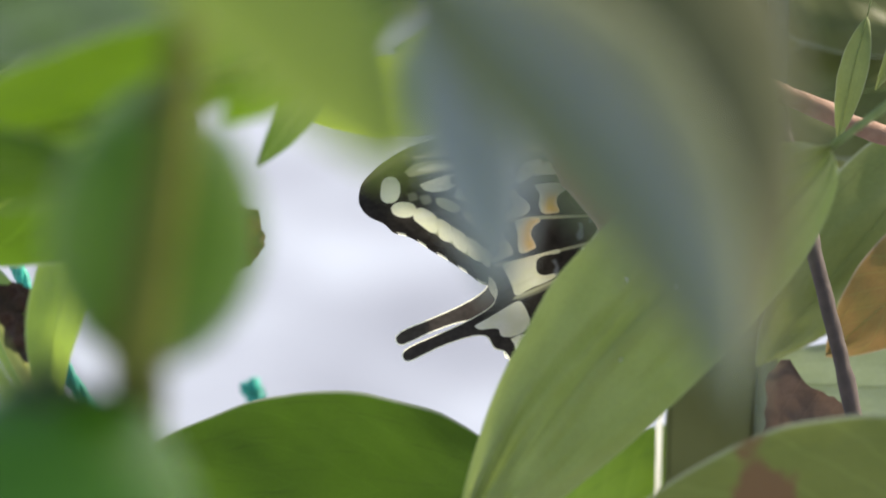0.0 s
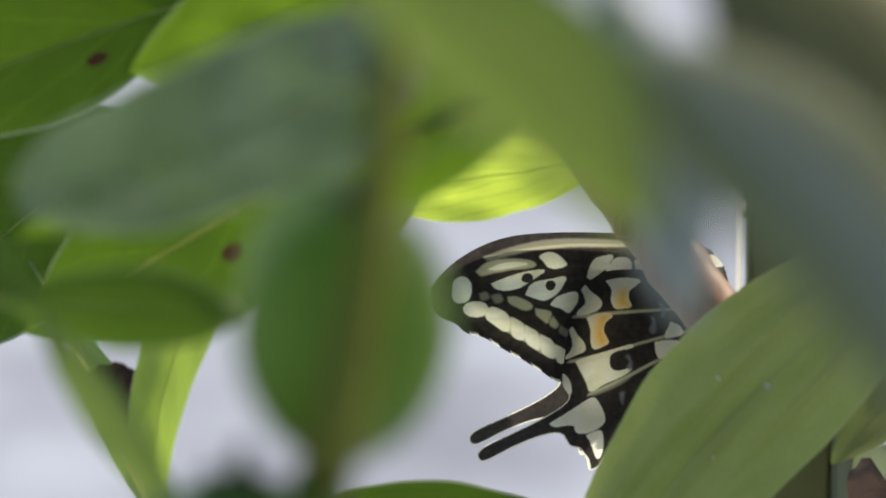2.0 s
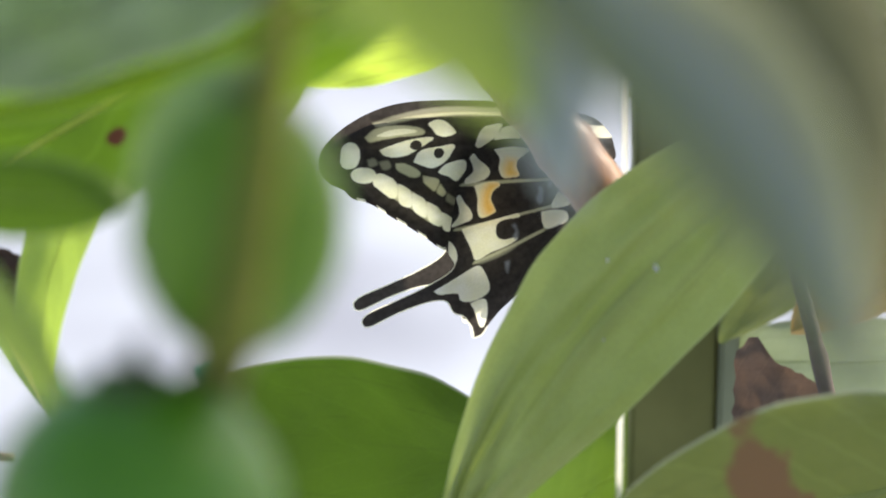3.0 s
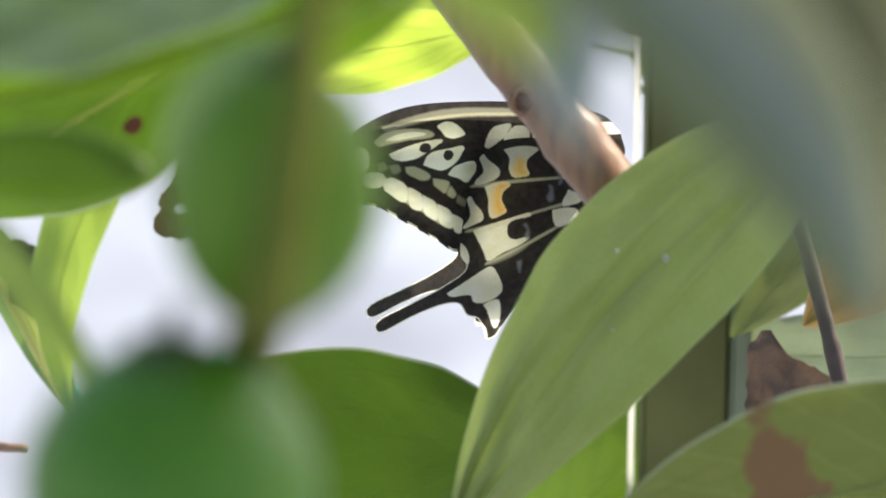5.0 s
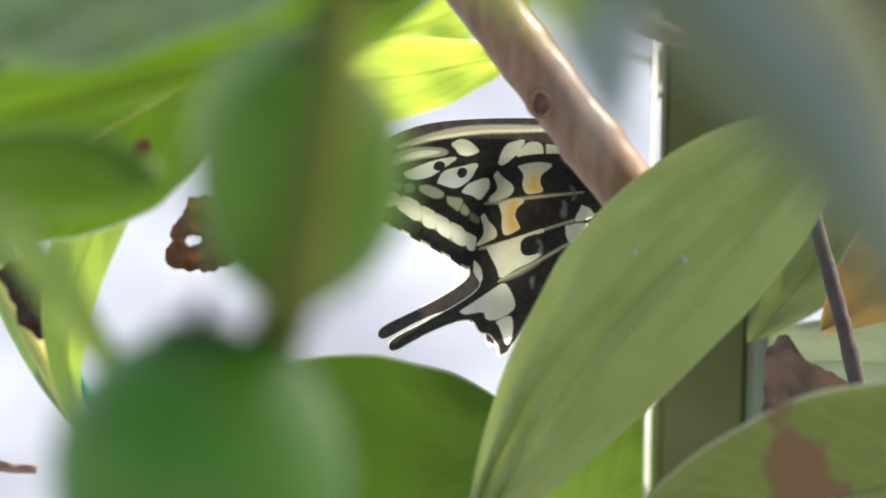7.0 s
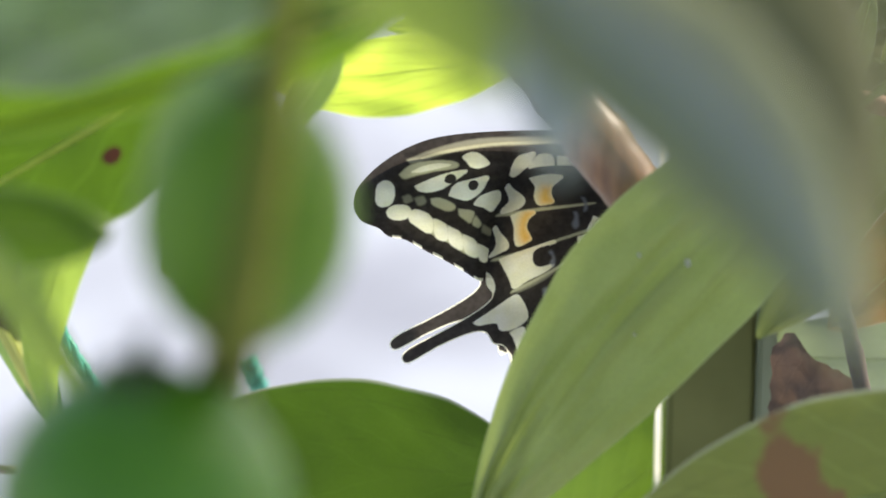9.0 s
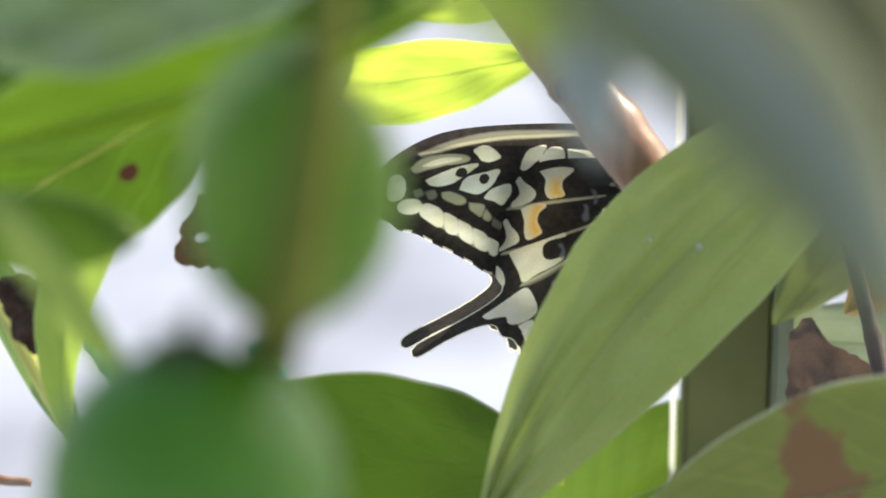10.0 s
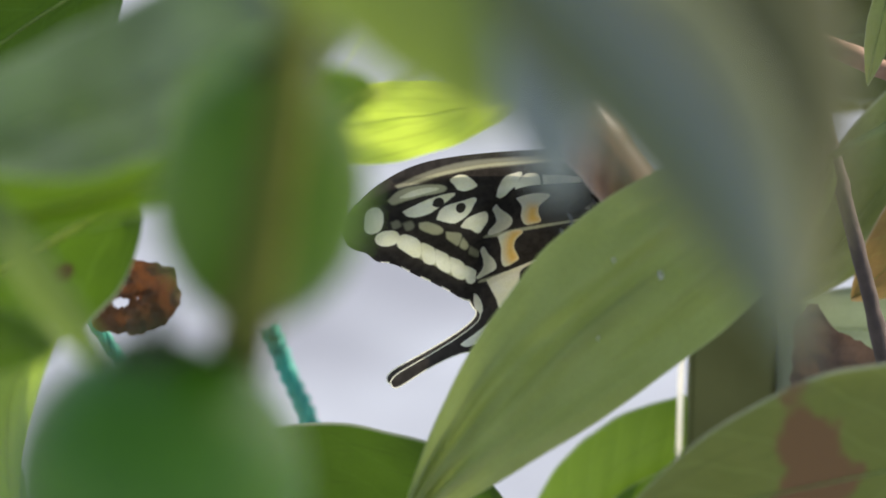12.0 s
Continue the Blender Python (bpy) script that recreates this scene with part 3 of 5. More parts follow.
mark(HIND, "cream", 1.7, -15.3, 2.5, -15.9, 3.2, -17.4, 3.1, -19.0, 1.5, -20.5, -4.3, -23.6, -10.5, -26.4, -10.5, -26.1, -4.3, -23.1, 0.9, -20.2, 2.0, -18.7, 2.0, -16.8)
mark(HIND, "cream", 18.5, -9.9, 20.7, -9.5, 22.7, -9.9, 22.9, -11.2, 21.0, -12.2, 19.5, -12.8, 18.7, -11.9)
mark(HIND, "cream", 21.3, -6.3, 22.6, -6.9, 23.2, -8.3, 20.7, -8.9, 20.3, -8.5)
mark(HIND, "cream", 25.3, -0.6, 29.0, 1.2, 30.6, -0.6, 26.6, -3.1)
mark(HIND, "blue", 17.6, -5.2, 18.5, -5.5, 18.7, -7.8, 17.9, -8.4, 17.3, -7.5, 17.8, -6.3)
mark(HIND, "blue", 13.1, -12.3, 13.8, -12.0, 14.4, -13.7, 14.1, -15.1, 13.3, -14.3, 13.7, -13.3)
mark(HIND, "blue", 11.9, -19.0, 12.9, -18.8, 12.6, -21.0, 12.1, -20.5)
mark(HIND, "blue", 18.9, -2.6, 19.9, -3.0, 20.3, -4.8, 19.5, -5.4, 19.5, -3.8)
# Thin cream edges below the tail, also standing for the rim lit from behind
mark(HIND, "cream", 3.9, -30.0, 5.1, -30.1, 6.1, -31.2, 6.4, -33.1, 5.8, -33.0, 5.2, -31.5, 4.0, -30.9)
mark(HIND, "cream", -4.1, -28.2, -0.4, -27.0, 1.2, -26.6, 1.4, -27.0, -1.0, -27.6, -4.1, -28.7)
FORE_VEINS = [(31, 1, -12, 5.8), (31, 1, -16, 1.6), (31, 1, -15, -2.2), (20, 0, -12, -6), (18, -1, -8, -9), (14, -3, -4, -13)]
HIND_RIM = [(30.4, -0.6), (25, 2.2), (18, 3.0), (11, 3.0), (7.5, 1.6), (5.2, -0.6), (4.9, -2.6), (3.5, -5.6), (2.8, -9.0), (2.1, -13.5), (1.8, -17.2), (2.9, -19.4), (1.6, -21.2),
            (-2.4, -23.6), (-7.5, -26.0), (-12.4, -28.2), (-13.9, -29.8), (-12.6, -31.1), (-7.3, -28.6), (-2.2, -26.7), (1.3, -26.4), (2.8, -28.6), (4.7, -29.3),
            (5.7, -31.0), (6.3, -33.2), (8.1, -32.6), (9.4, -30.4), (11.6, -27.6), (16, -23.5), (23, -15.5), (30, -6)]
HIND_VEINS = [(31, -2, 6, -5.4), (31, -3, 4, -13.4), (31, -4, 2, -19), (30, -5, 6, -27), (26, -9, 9, -30)]


def build_butterfly():
    bf = new("butterfly")
    bf.empty_display_size = 0.02
    bf.matrix_basis = Matrix.Translation(at(-1.4, 8.3, 0.60))
    tagged(bf, "swallowtail butterfly with closed cream and black wings behind a leaf", "butterfly")

    def fore_fringe_halo(x, y):
        return (y < -7) & (x < 3) & (np.sin(1.75 * x + 0.6) > -0.1)

    def hind_fringe_halo(x, y):
        return (y < -15.5) & (x < 9)

    def near_f(x, y):
        return 0.9 - 0.0010 * (x + 5) ** 2 * 0.6

    def near_h(x, y):
        return -0.5 - 0.0012 * (x - 5) ** 2 + 0.02 * np.clip(-y - 18, 0, 20)

    wing("forewing", FORE_RIM, FORE, bf, FORE_VEINS, near_f, fore_fringe_halo, "black forewing with cream bands and spots")
    wing("hindwing", HIND_RIM, HIND, bf, HIND_VEINS, near_h, hind_fringe_halo, "cream hindwing with orange marks and a black tail")
    far_f = wing("forewing", FORE_RIM, FORE, bf, FORE_VEINS, lambda x, y: 2.6 + 0.0006 * (x + 5) ** 2, fore_fringe_halo, "black forewing with cream bands and spots")
    far_f.matrix_basis = pose(0.0002, 0, -0.0013, 0, -0.4, 0)
    far_h = wing("hindwing", HIND_RIM, [(k, [(x + 1.6, y - 2.6) for x, y in c]) for k, c in HIND if min(p[0] for p in c) > 2], bf, HIND_VEINS, lambda x, y: 3.6 + 0.0008 * (x - 5) ** 2, hind_fringe_halo, "cream hindwing with orange marks and a black tail")
    far_h.matrix_basis = pose(-0.0021, 0, 0.0033, 0, 0.4, 0)
    def lower(bm):
        bmesh.ops.translate(bm, vec=(-0.0020, 0.0015, -0.0045), verts=bm.verts)

    # body along the wing roots, largely behind the branch and the leaf
    bm = bmesh.new()
    tube(bm, curve_points([(0.0262, 0.0015, 0.002), (0.0250, 0.0015, -0.007), (0.021, 0.0015, -0.016), (0.016, 0.0015, -0.023)], 6),
         [0.0027 * (1 - 0.55 * (k / 18) ** 2) for k in range(19)], 12)
    lower(bm)
    part("abdomen", bm, M_FUR, bf, "cream and black striped furry abdomen")
    bm = bmesh.new()
    tube(bm, curve_points([(0.0258, 0.0012, -0.001), (0.0255, 0.0012, 0.0025), (0.0245, 0.0012, 0.0055)], 6), [0.0012 + 0.0026 * math.sin(math.pi * (k + 1.2) / 14.4) for k in range(13)], 12)
    lower(bm)
    part("thorax", bm, M_FUR, bf)
    bm = bmesh.new()
    bmesh.ops.create_uvsphere(bm, u_segments=14, v_segments=10, radius=0.0021, matrix=Matrix.Translation((0.0238, 0.0012, 0.0074)))
    lower(bm)
    part("head", bm, M_CHITIN, bf)
    for sgn in (-1, 1):
        bm = bmesh.new()
        line = curve_points([(0.0228, 0.0012 + sgn * 0.001, 0.0080), (0.0275, 0.0025 + sgn * 0.002, 0.0058), (0.0335, 0.0040 + sgn * 0.004, 0.0020)], 6)
        tube(bm, line, [0.00014] * 10 + [0.00022, 0.00030, 0.00026], 6)
        lower(bm)
        part("antenna", bm, M_CHITIN, bf)
        for k in range(3):
            bm = bmesh.new()
            z = 0.0005 + 0.0016 * k
            tube(bm, curve_points([(0.0255, 0.0012 + sgn * 0.002, z), (0.0266, -0.0020 + sgn * 0.0004, z + 0.0006), (0.0254, -0.0030 + sgn * 0.0004, z + 0.0020)], 5), 0.00022, 6)
            lower(bm)
            part("leg", bm, M_CHITIN, bf)
    return bf, far_f, far_h


butterfly, far_forewing, far_hindwing = build_butterfly()


# ---- branches, twig ----
def limb(name, label, pts, r0, r1, mat, knots=(), seed=1, category="branch"):
    """A knobbly limb, thickest at its start."""
    ctr = curve_points(pts, 12)
    n = len(ctr) - 1
    rad = []
    for k in range(n + 1):
        r = r0 + (r1 - r0) * k / n
        r *= 1 + 0.06 * noise.noise((k * 0.35, seed * 3.1, 0.0))
        for where, size in knots:
            r *= 1 + size * math.exp(-((k / n - where) / 0.018) ** 2)
        rad.append(r)
    ob = new(name)
    ob.empty_display_size = 0.01
    tagged(ob, label, category)
    bm = bmesh.new()
    tube(bm, ctr, rad, 18)
    for v in bm.verts:
        v.co += 0.00025 * Vector((noise.noise(v.co * 260), noise.noise(v.co * 260 + Vector((9, 0, 0))), noise.noise(v.co * 260 + Vector((0, 9, 0)))))
    part("wood", bm, mat, ob)
    return ob


# Sun on the coated bark makes the bright streak along the upper side
branch = limb("branch", "tan woody branch, its glossy upper side lit by the sun", [at(-60, 122, 0.56), at(-24, 72, 0.56), at(2.4, 36.1, 0.56), at(13.6, 21.1, 0.56), at(27.4, 2.6, 0.56), at(34, -6, 0.566)],
              0.0053, 0.0050, M_BARK, [(0.70, 0.10)], 2)
bm = bmesh.new()
ring = [at(11.9 + 1.9 * math.cos(a), 17.8 + 2.3 * math.sin(a), 0.5553 + 0.0006 * math.cos(a + 0.6)) for a in (2 * math.pi * k / 18 for k in range(19))]
tube(bm, ring, [0.00055 + 0.0002 * math.sin(k * 0.9) for k in range(19)], 9)
part("knot", bm, M_BARK, branch, "raised bark ring round a knot")
bm = bmesh.new()
bmesh.ops.create_uvsphere(bm, u_segments=16, v_segments=10, radius=0.0015, matrix=Matrix.LocRotScale(at(11.9, 17.8, 0.5558), Euler((0, 0.6, 0)), (1.0, 0.5, 1.1)))
for v in bm.verts:
    v.co += 0.0004 * Vector((noise.noise(v.co * 700), noise.noise(v.co * 700 + Vector((5, 0, 0))), noise.noise(v.co * 700 + Vector((0, 5, 0)))))
part("knot", bm, M_KNOT, branch, "dark sunken heart of the knot")
limb("branch", "thin reddish-brown branch crossing behind the leaves", [at(-14, 58, 0.615), at(4, 44, 0.612), at(21.6, 36.6, 0.610), at(32, 31.5, 0.610), at(46, 27.5, 0.610), at(62, 21.3, 0.610), at(73, 17, 0.610), at(120, 4, 0.612)], 0.0020, 0.0018, M_BARK_RED, [(0.55, 0.25)], 5)
limb("twig", "dark grey dead twig standing among the leaves", [at(54, 22, 0.61), at(60.6, -3.4, 0.60), at(67.6, -30.9, 0.60), at(74, -62, 0.6)], 0.00125, 0.0016, M_TWIG, [(0.3, 0.2), (0.62, 0.2)], 7, "twig")

# ---- the post with its white edging strip ----
post = new("post")
post.empty_display_size = 0.02
pc = at(33.0, -20, 0.66)
post.matrix_basis = Matrix.Translation((pc.x, pc.y, 0.0))
tagged(post, "narrow grey-green plastic post with a white edge strip", "post")
bm = bmesh.new()
box(bm, 0.0013, 0.0181, 0.0, 0.012, 0.0, 1.6, 0.0008)
part("post_core", bm, M_POST, post, smooth=False)
bm = bmesh.new()
box(bm, 0.0183, 0.0222, -0.002, 0.014, 0.0, 1.6, 0.0008)
part("flange", bm, M_POST_PALE, post, "paler flange along the post", smooth=False)
bm = bmesh.new()
box(bm, -0.0009, 0.0009, -0.0002, 0.0003, 0.0, 1.6, 0.0002)
bmesh.ops.transform(bm, matrix=Matrix.Translation((0.0002, 0.0146, 0)) @ Matrix.Rotation(radians(-58), 4, "Z"), verts=bm.verts)
part("edge_strip", bm, M_WHITE, post, "thin white edge strip", smooth=False)

twig_low = limb("twig", "reddish-brown broken twig low at the side", [at(-140, -38, 0.56), at(-105, -45.0, 0.56), at(-94.0, -47.6, 0.56), at(-81.0, -49.3, 0.56)], 0.0022, 0.0007, M_BARK_RED, [(0.5, 0.2)], 15, "twig")

# ---- leaves in the plane of the butterfly ----
leaf_main = leaf("broad dull green leaf slanting across the butterfly's wing", at(64, 15.3, 0.549), at(-2.5, -62, 0.540), 0.0288, M_LEAF_GREY, M_RIB_DULL, roll=10, bend=0.02, side=-0.055, curl=-0.08, fold=0.07, widest=0.39, wave=0.05, seed=3, crease=0.22, rib_size=0.0)
main_blade = [v.co.copy() for v in leaf_main.children[0].data.vertices]


def on_blade(x, y):
    """The place of the slanting leaf's blade nearest to x, y in its own space."""
    return min(main_blade, key=lambda c: (c.x + 0.0140 - x) ** 2 + (c.y - y) ** 2)


for x, y, r in ((0.048, -0.0037, 0.0005), (0.053, -0.0102, 0.0003), (0.062, -0.0022, 0.0003)):
    bm = bmesh.new()
    bmesh.ops.create_icosphere(bm, subdivisions=1, radius=r, matrix=Matrix.LocRotScale(on_blade(x, y) + Vector((0, 0, 0.0001)), Euler((0, 0, 1.0)), (1.6, 1.0, 0.35)))
    part("speck", bm, M_WHITE, leaf_main, "tiny pale speck")
leaf_low = leaf("broad deep green leaf below the butterfly, lit from behind", at(11, -45, 0.576), at(-62, -41, 0.574), 0.040, M_LEAF_LOW, M_RIB_PALE, roll=-34, bend=0.02, side=-0.02, curl=-0.01, fold=0.0, widest=0.42, wave=0.05, seed=4, petiole=0.003, rib_size=0.0)
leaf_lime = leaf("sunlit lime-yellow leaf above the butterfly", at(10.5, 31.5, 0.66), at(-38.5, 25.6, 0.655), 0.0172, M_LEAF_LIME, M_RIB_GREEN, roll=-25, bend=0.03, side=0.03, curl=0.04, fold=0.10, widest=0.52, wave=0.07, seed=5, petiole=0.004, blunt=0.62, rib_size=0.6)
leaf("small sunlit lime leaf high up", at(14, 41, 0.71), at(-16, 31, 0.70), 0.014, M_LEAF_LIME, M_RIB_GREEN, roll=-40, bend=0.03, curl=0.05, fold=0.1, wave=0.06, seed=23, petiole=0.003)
leaf_fresh = leaf("fresh green leaf with a dark pointed tip", at(-24, 29, 0.53), at(-36.5, 11, 0.52), 0.0058, M_LEAF_BRIGHT, M_RIB_GREEN, roll=-12, bend=0.03, curl=-0.08, fold=0.1, widest=0.45, seed=24)
leaf_fork = leaf("soft green leaf forking from the stem", at(-5.1, 43.0, 0.42), at(-39.1, 19.0, 0.42), 0.0088, M_LEAF_BAND, M_RIB_GREEN, roll=-10, bend=0.03, side=-0.03, curl=-0.08, fold=0.1, widest=0.5, blunt=0.65, seed=54)
leaf("narrow olive leaf among the twigs", at(69.5, 38, 0.60), at(64.5, 16, 0.60), 0.0052, M_LEAF_OLIVE, M_RIB_DULL, roll=15, bend=0.04, curl=-0.1, fold=0.15, seed=25)
leaf("narrow olive leaf among the twigs", at(81, 46, 0.61), at(71, 25, 0.61), 0.0046, M_LEAF_OLIVE, M_RIB_DULL, roll=-15, bend=0.04, curl=-0.1, fold=0.15, seed=26)
leaf_rimmed = leaf("pale-rimmed green leaf behind the white strip", at(6.3, -71.5, 0.69), at(47.7, -40.7, 0.69), 0.0335, M_LEAF_BRIGHT, M_RIB_GREEN, roll=6, bend=0.03, curl=-0.05, fold=0.04, widest=0.45, blunt=0.62, seed=6, rib_size=0.4)
leaf("dark green folded leaf behind the white strip", at(17.3, -65.9, 0.684), at(46.8, -52.2, 0.684), 0.0165, M_LEAF_BAND, M_RIB_GREEN, roll=6, bend=0.03, curl=-0.05, fold=0.06, widest=0.4, blunt=0.55, seed=56, rib_size=0.4)
leaf("olive leaf with a rusty brown blotch", at(108, -44, 0.52), at(22, -62, 0.52), 0.036, M_LEAF_RIM, M_RIB_DULL, roll=-25, bend=0.03, side=-0.03, curl=-0.08, fold=0.05, widest=0.5, seed=8)
leaf("pale green glossy leaf low behind the dead twig", at(46, -27, 0.665), at(100, -26, 0.665), 0.0230, M_LEAF_GLOSS, M_RIB_DULL, roll=30, bend=0.04, curl=-0.1, fold=0.2, wave=0.08, seed=53, rib_size=0.4)
leaf("amber and orange fading leaf", at(92, 4, 0.64), at(62, -22, 0.64), 0.020, M_LEAF_AMBER, M_RIB_DULL, roll=10, bend=0.04, curl=-0.1, fold=0.06, wave=0.08, seed=10, rib_size=0.4)
leaf("olive green leaf behind the dead twig", at(84, 20, 0.66), at(50, -24, 0.655), 0.024, M_LEAF_OLIVE, M_RIB_DULL, roll=-15, bend=0.03, curl=-0.1, wave=0.08, seed=11, rib_size=0.4)

# ---- leaves on the left ----
leaf_left = leaf("green leaf with a pale midrib and a brown spot", at(-51.5, 20.4, 0.51), at(-100.6, -8.1, 0.53), 0.0280, M_LEAF_SPOT, M_RIB_PALE, roll=-4, bend=0.03, curl=-0.06, fold=0.12, widest=0.38, wave=0.04, seed=12, rib_size=3.0)
leaf_band = leaf("backlit green leaf with a thick pale midrib", at(-9.1, 37.5, 0.42), at(-104.1, 9.4, 0.42), 0.0190, M_LEAF_BAND, M_RIB_PALE, roll=36, bend=0.0, side=0.045, curl=0.0, fold=0.75, widest=0.40, wave=0.03, seed=51, rib_size=5.0)
leaf_dark = leaf("dark green leaf tip near the lens", at(-106.6, -2.5, 0.40), at(-64.5, -4.5, 0.40), 0.0098, M_LEAF_DEEP, M_RIB_DULL, roll=8, bend=0.03, curl=-0.1, fold=0.1, widest=0.55, blunt=0.6, seed=52)
leaf_sheen = leaf("glossy dark leaf, sky reflections partly mottled into its colour", at(-27.0, 49.0, 0.38), at(-100, 21.5, 0.38), 0.0215, M_LEAF_SHEEN, M_RIB_DULL, roll=-38, bend=0.03, curl=-0.08, fold=0.06, wave=0.10, blunt=0.42, seed=13)
leaf("soft pale green leaf lying against the fruit", at(-37.3, 28.1, 0.34), at(-60.9, 5.1, 0.34), 0.0062, M_LEAF_SOFT, M_RIB_DULL, roll=10, bend=0.03, side=-0.10, curl=-0.1, fold=0.1, widest=0.5, blunt=0.6, seed=55)
leaf("deep green leaf high above the fruit", at(-28.1, 65.1, 0.50), at(-77.2, 44.8, 0.50), 0.020, M_LEAF_BAND, M_RIB_GREEN, roll=-14, bend=0.03, curl=-0.06, fold=0.12, wave=0.05, seed=57)
leaf("green leaf with a yellowish midrib at the top", at(-66, 58, 0.52), at(-128, 36, 0.52), 0.022, M_LEAF_SPOT, M_RIB_GREEN, roll=-10, bend=0.03, curl=-0.06, fold=0.3, seed=27)
leaf("dark green leaf in the shade at the side", at(-68, 36, 0.57), at(-122, -10, 0.57), 0.034, M_LEAF_DEEP, M_RIB_GREEN, roll=10, bend=0.03, side=-0.05, curl=-0.06, fold=0.2, wave=0.05, seed=41)
leaf_hang = leaf("narrow bright lime leaf hanging down", at(-64.6, 2.6, 0.54), at(-73.4, -44.4, 0.54), 0.0108, M_LEAF_HANG, M_RIB_GREEN, roll=14, bend=0.04, side=-0.125, curl=0.08, fold=0.2, widest=0.27, wave=0.06, seed=14, rib_size=0.6)
leaf_rim = leaf("narrow yellow leaf edge curving down", at(-90.3, -10.1, 0.555), at(-72.8, -44.4, 0.555), 0.0034, M_LEAF_YELLOW, M_RIB_PALE, roll=20, bend=0.03, side=0.035, curl=0.1, fold=0.2, widest=0.4, wave=0.05, blunt=0.5, seed=15, rib_size=0.6)
leaf_side = leaf("grey-green leaf curving down beside a dead one", at(-91.7, -5.1, 0.56), at(-72.9, -43.6, 0.56), 0.0088, M_LEAF_SOFT, M_RIB_DULL, roll=10, bend=0.03, side=0.035, curl=-0.08, fold=0.1, widest=0.5, wave=0.06, seed=31)


def crumpled_leaf(label, centre, reach, mat, lobes, hole, depth, seed, group="dead leaves"):
    """A dry leaf shrunk into an uneven cup: lobes are radii round its rim, hole an eaten gap, all as parts of its reach."""
    ob = new("leaf")
    ob.empty_display_size = 0.01
    ob.matrix_basis = Matrix.Translation(centre) @ Matrix((RIGHT, -AHEAD, UP)).transposed().to_4x4()
    tagged(ob, label, "leaf", group)
    bm = bmesh.new()
    uvl = bm.loops.layers.uv.new("UVMap")
    turns, steps = 64, 16
    grid, uvs = [], {}
    for i in range(steps + 1):
        row = []
        for k in range(turns):
            a = k / turns * len(lobes)
            f = a - int(a)
            f = f * f * (3 - 2 * f)
            rim = lobes[int(a) % len(lobes)] * (1 - f) + lobes[(int(a) + 1) % len(lobes)] * f
            r = (0.02 + 0.98 * i / steps) * rim * (1 + 0.10 * noise.noise((k * 0.5, seed, i * 0.05)))
            x, z = r * math.cos(2 * math.pi * k / turns), r * math.sin(2 * math.pi * k / turns)
            y = depth * (1.1 * r * r * (0.6 + 0.8 * noise.noise((x * 1.3 + seed, z * 1.3, 2.0))) + 0.55 * noise.noise((x * 2.6, z * 2.6 + seed, 5.0)) + 0.16 * noise.noise((x * 7, z * 7, seed)))
            v = bm.verts.new((x * reach, y * reach, z * reach))
            uvs[v] = (0.5 + 0.26 * x, 0.5 + 0.26 * z)
            row.append(v)
        grid.append(row)
    for i in range(steps):
        for k in range(turns):
            quad = (grid[i][k], grid[i][(k + 1) % turns], grid[i + 1][(k + 1) % turns], grid[i + 1][k])
            mx, mz = sum(v.co.x for v in quad) / 4 / reach, sum(v.co.z for v in quad) / 4 / reach
            if hole and math.hypot(mx - hole[0], (mz - hole[1]) * 1.3) < hole[2] * (1 + 0.5 * noise.noise((mx * 9, mz * 9, seed))):
                continue
            for lp in bm.faces.new(quad).loops:
                lp[uvl].uv = uvs[lp.vert]
    part("blade", bm, mat, ob)
    return ob


leaf_curl = crumpled_leaf("dry brown curled leaf with a hole", at(-46.8, -0.1, 0.567), 0.0068, M_CURL, (1.1, 1.15, 0.95, 1.05, 0.85, 0.95, 1.2, 0.9, 0.85, 0.95), (-0.38, -0.10, 0.17), 0.55, 16)

leaf("narrow olive leaf slanting down close by", at(-96.5, 3.1, 0.37), at(-67.7, -36.9, 0.37), 0.0052, M_LEAF_FRESH, M_RIB_DULL, roll=10, bend=0.03, curl=-0.1, fold=0.1, seed=21)
leaf_dead = crumpled_leaf("blackened shrivelled dead leaf", at(-81.2, -17.9, 0.55), 0.0054, M_DEAD, (1.3, 1.0, 0.8, 1.0, 1.2, 0.8, 0.75, 1.1, 1.5, 0.9), None, 0.45, 22)

crumpled_leaf("dry mauve-brown leaf crumpled to a ragged point", at(58.8, -38.2, 0.63), 0.0108, M_DRY, (1.2, 1.15, 1.1, 1.02, 0.97, 1.0, 1.1, 1.6, 1.36, 1.0, 0.8, 0.74, 0.72, 0.75, 0.8, 0.8, 0.8, 0.8, 0.9, 0.9, 1.0, 1.0, 1.1, 1.15), None, 0.22, 9)

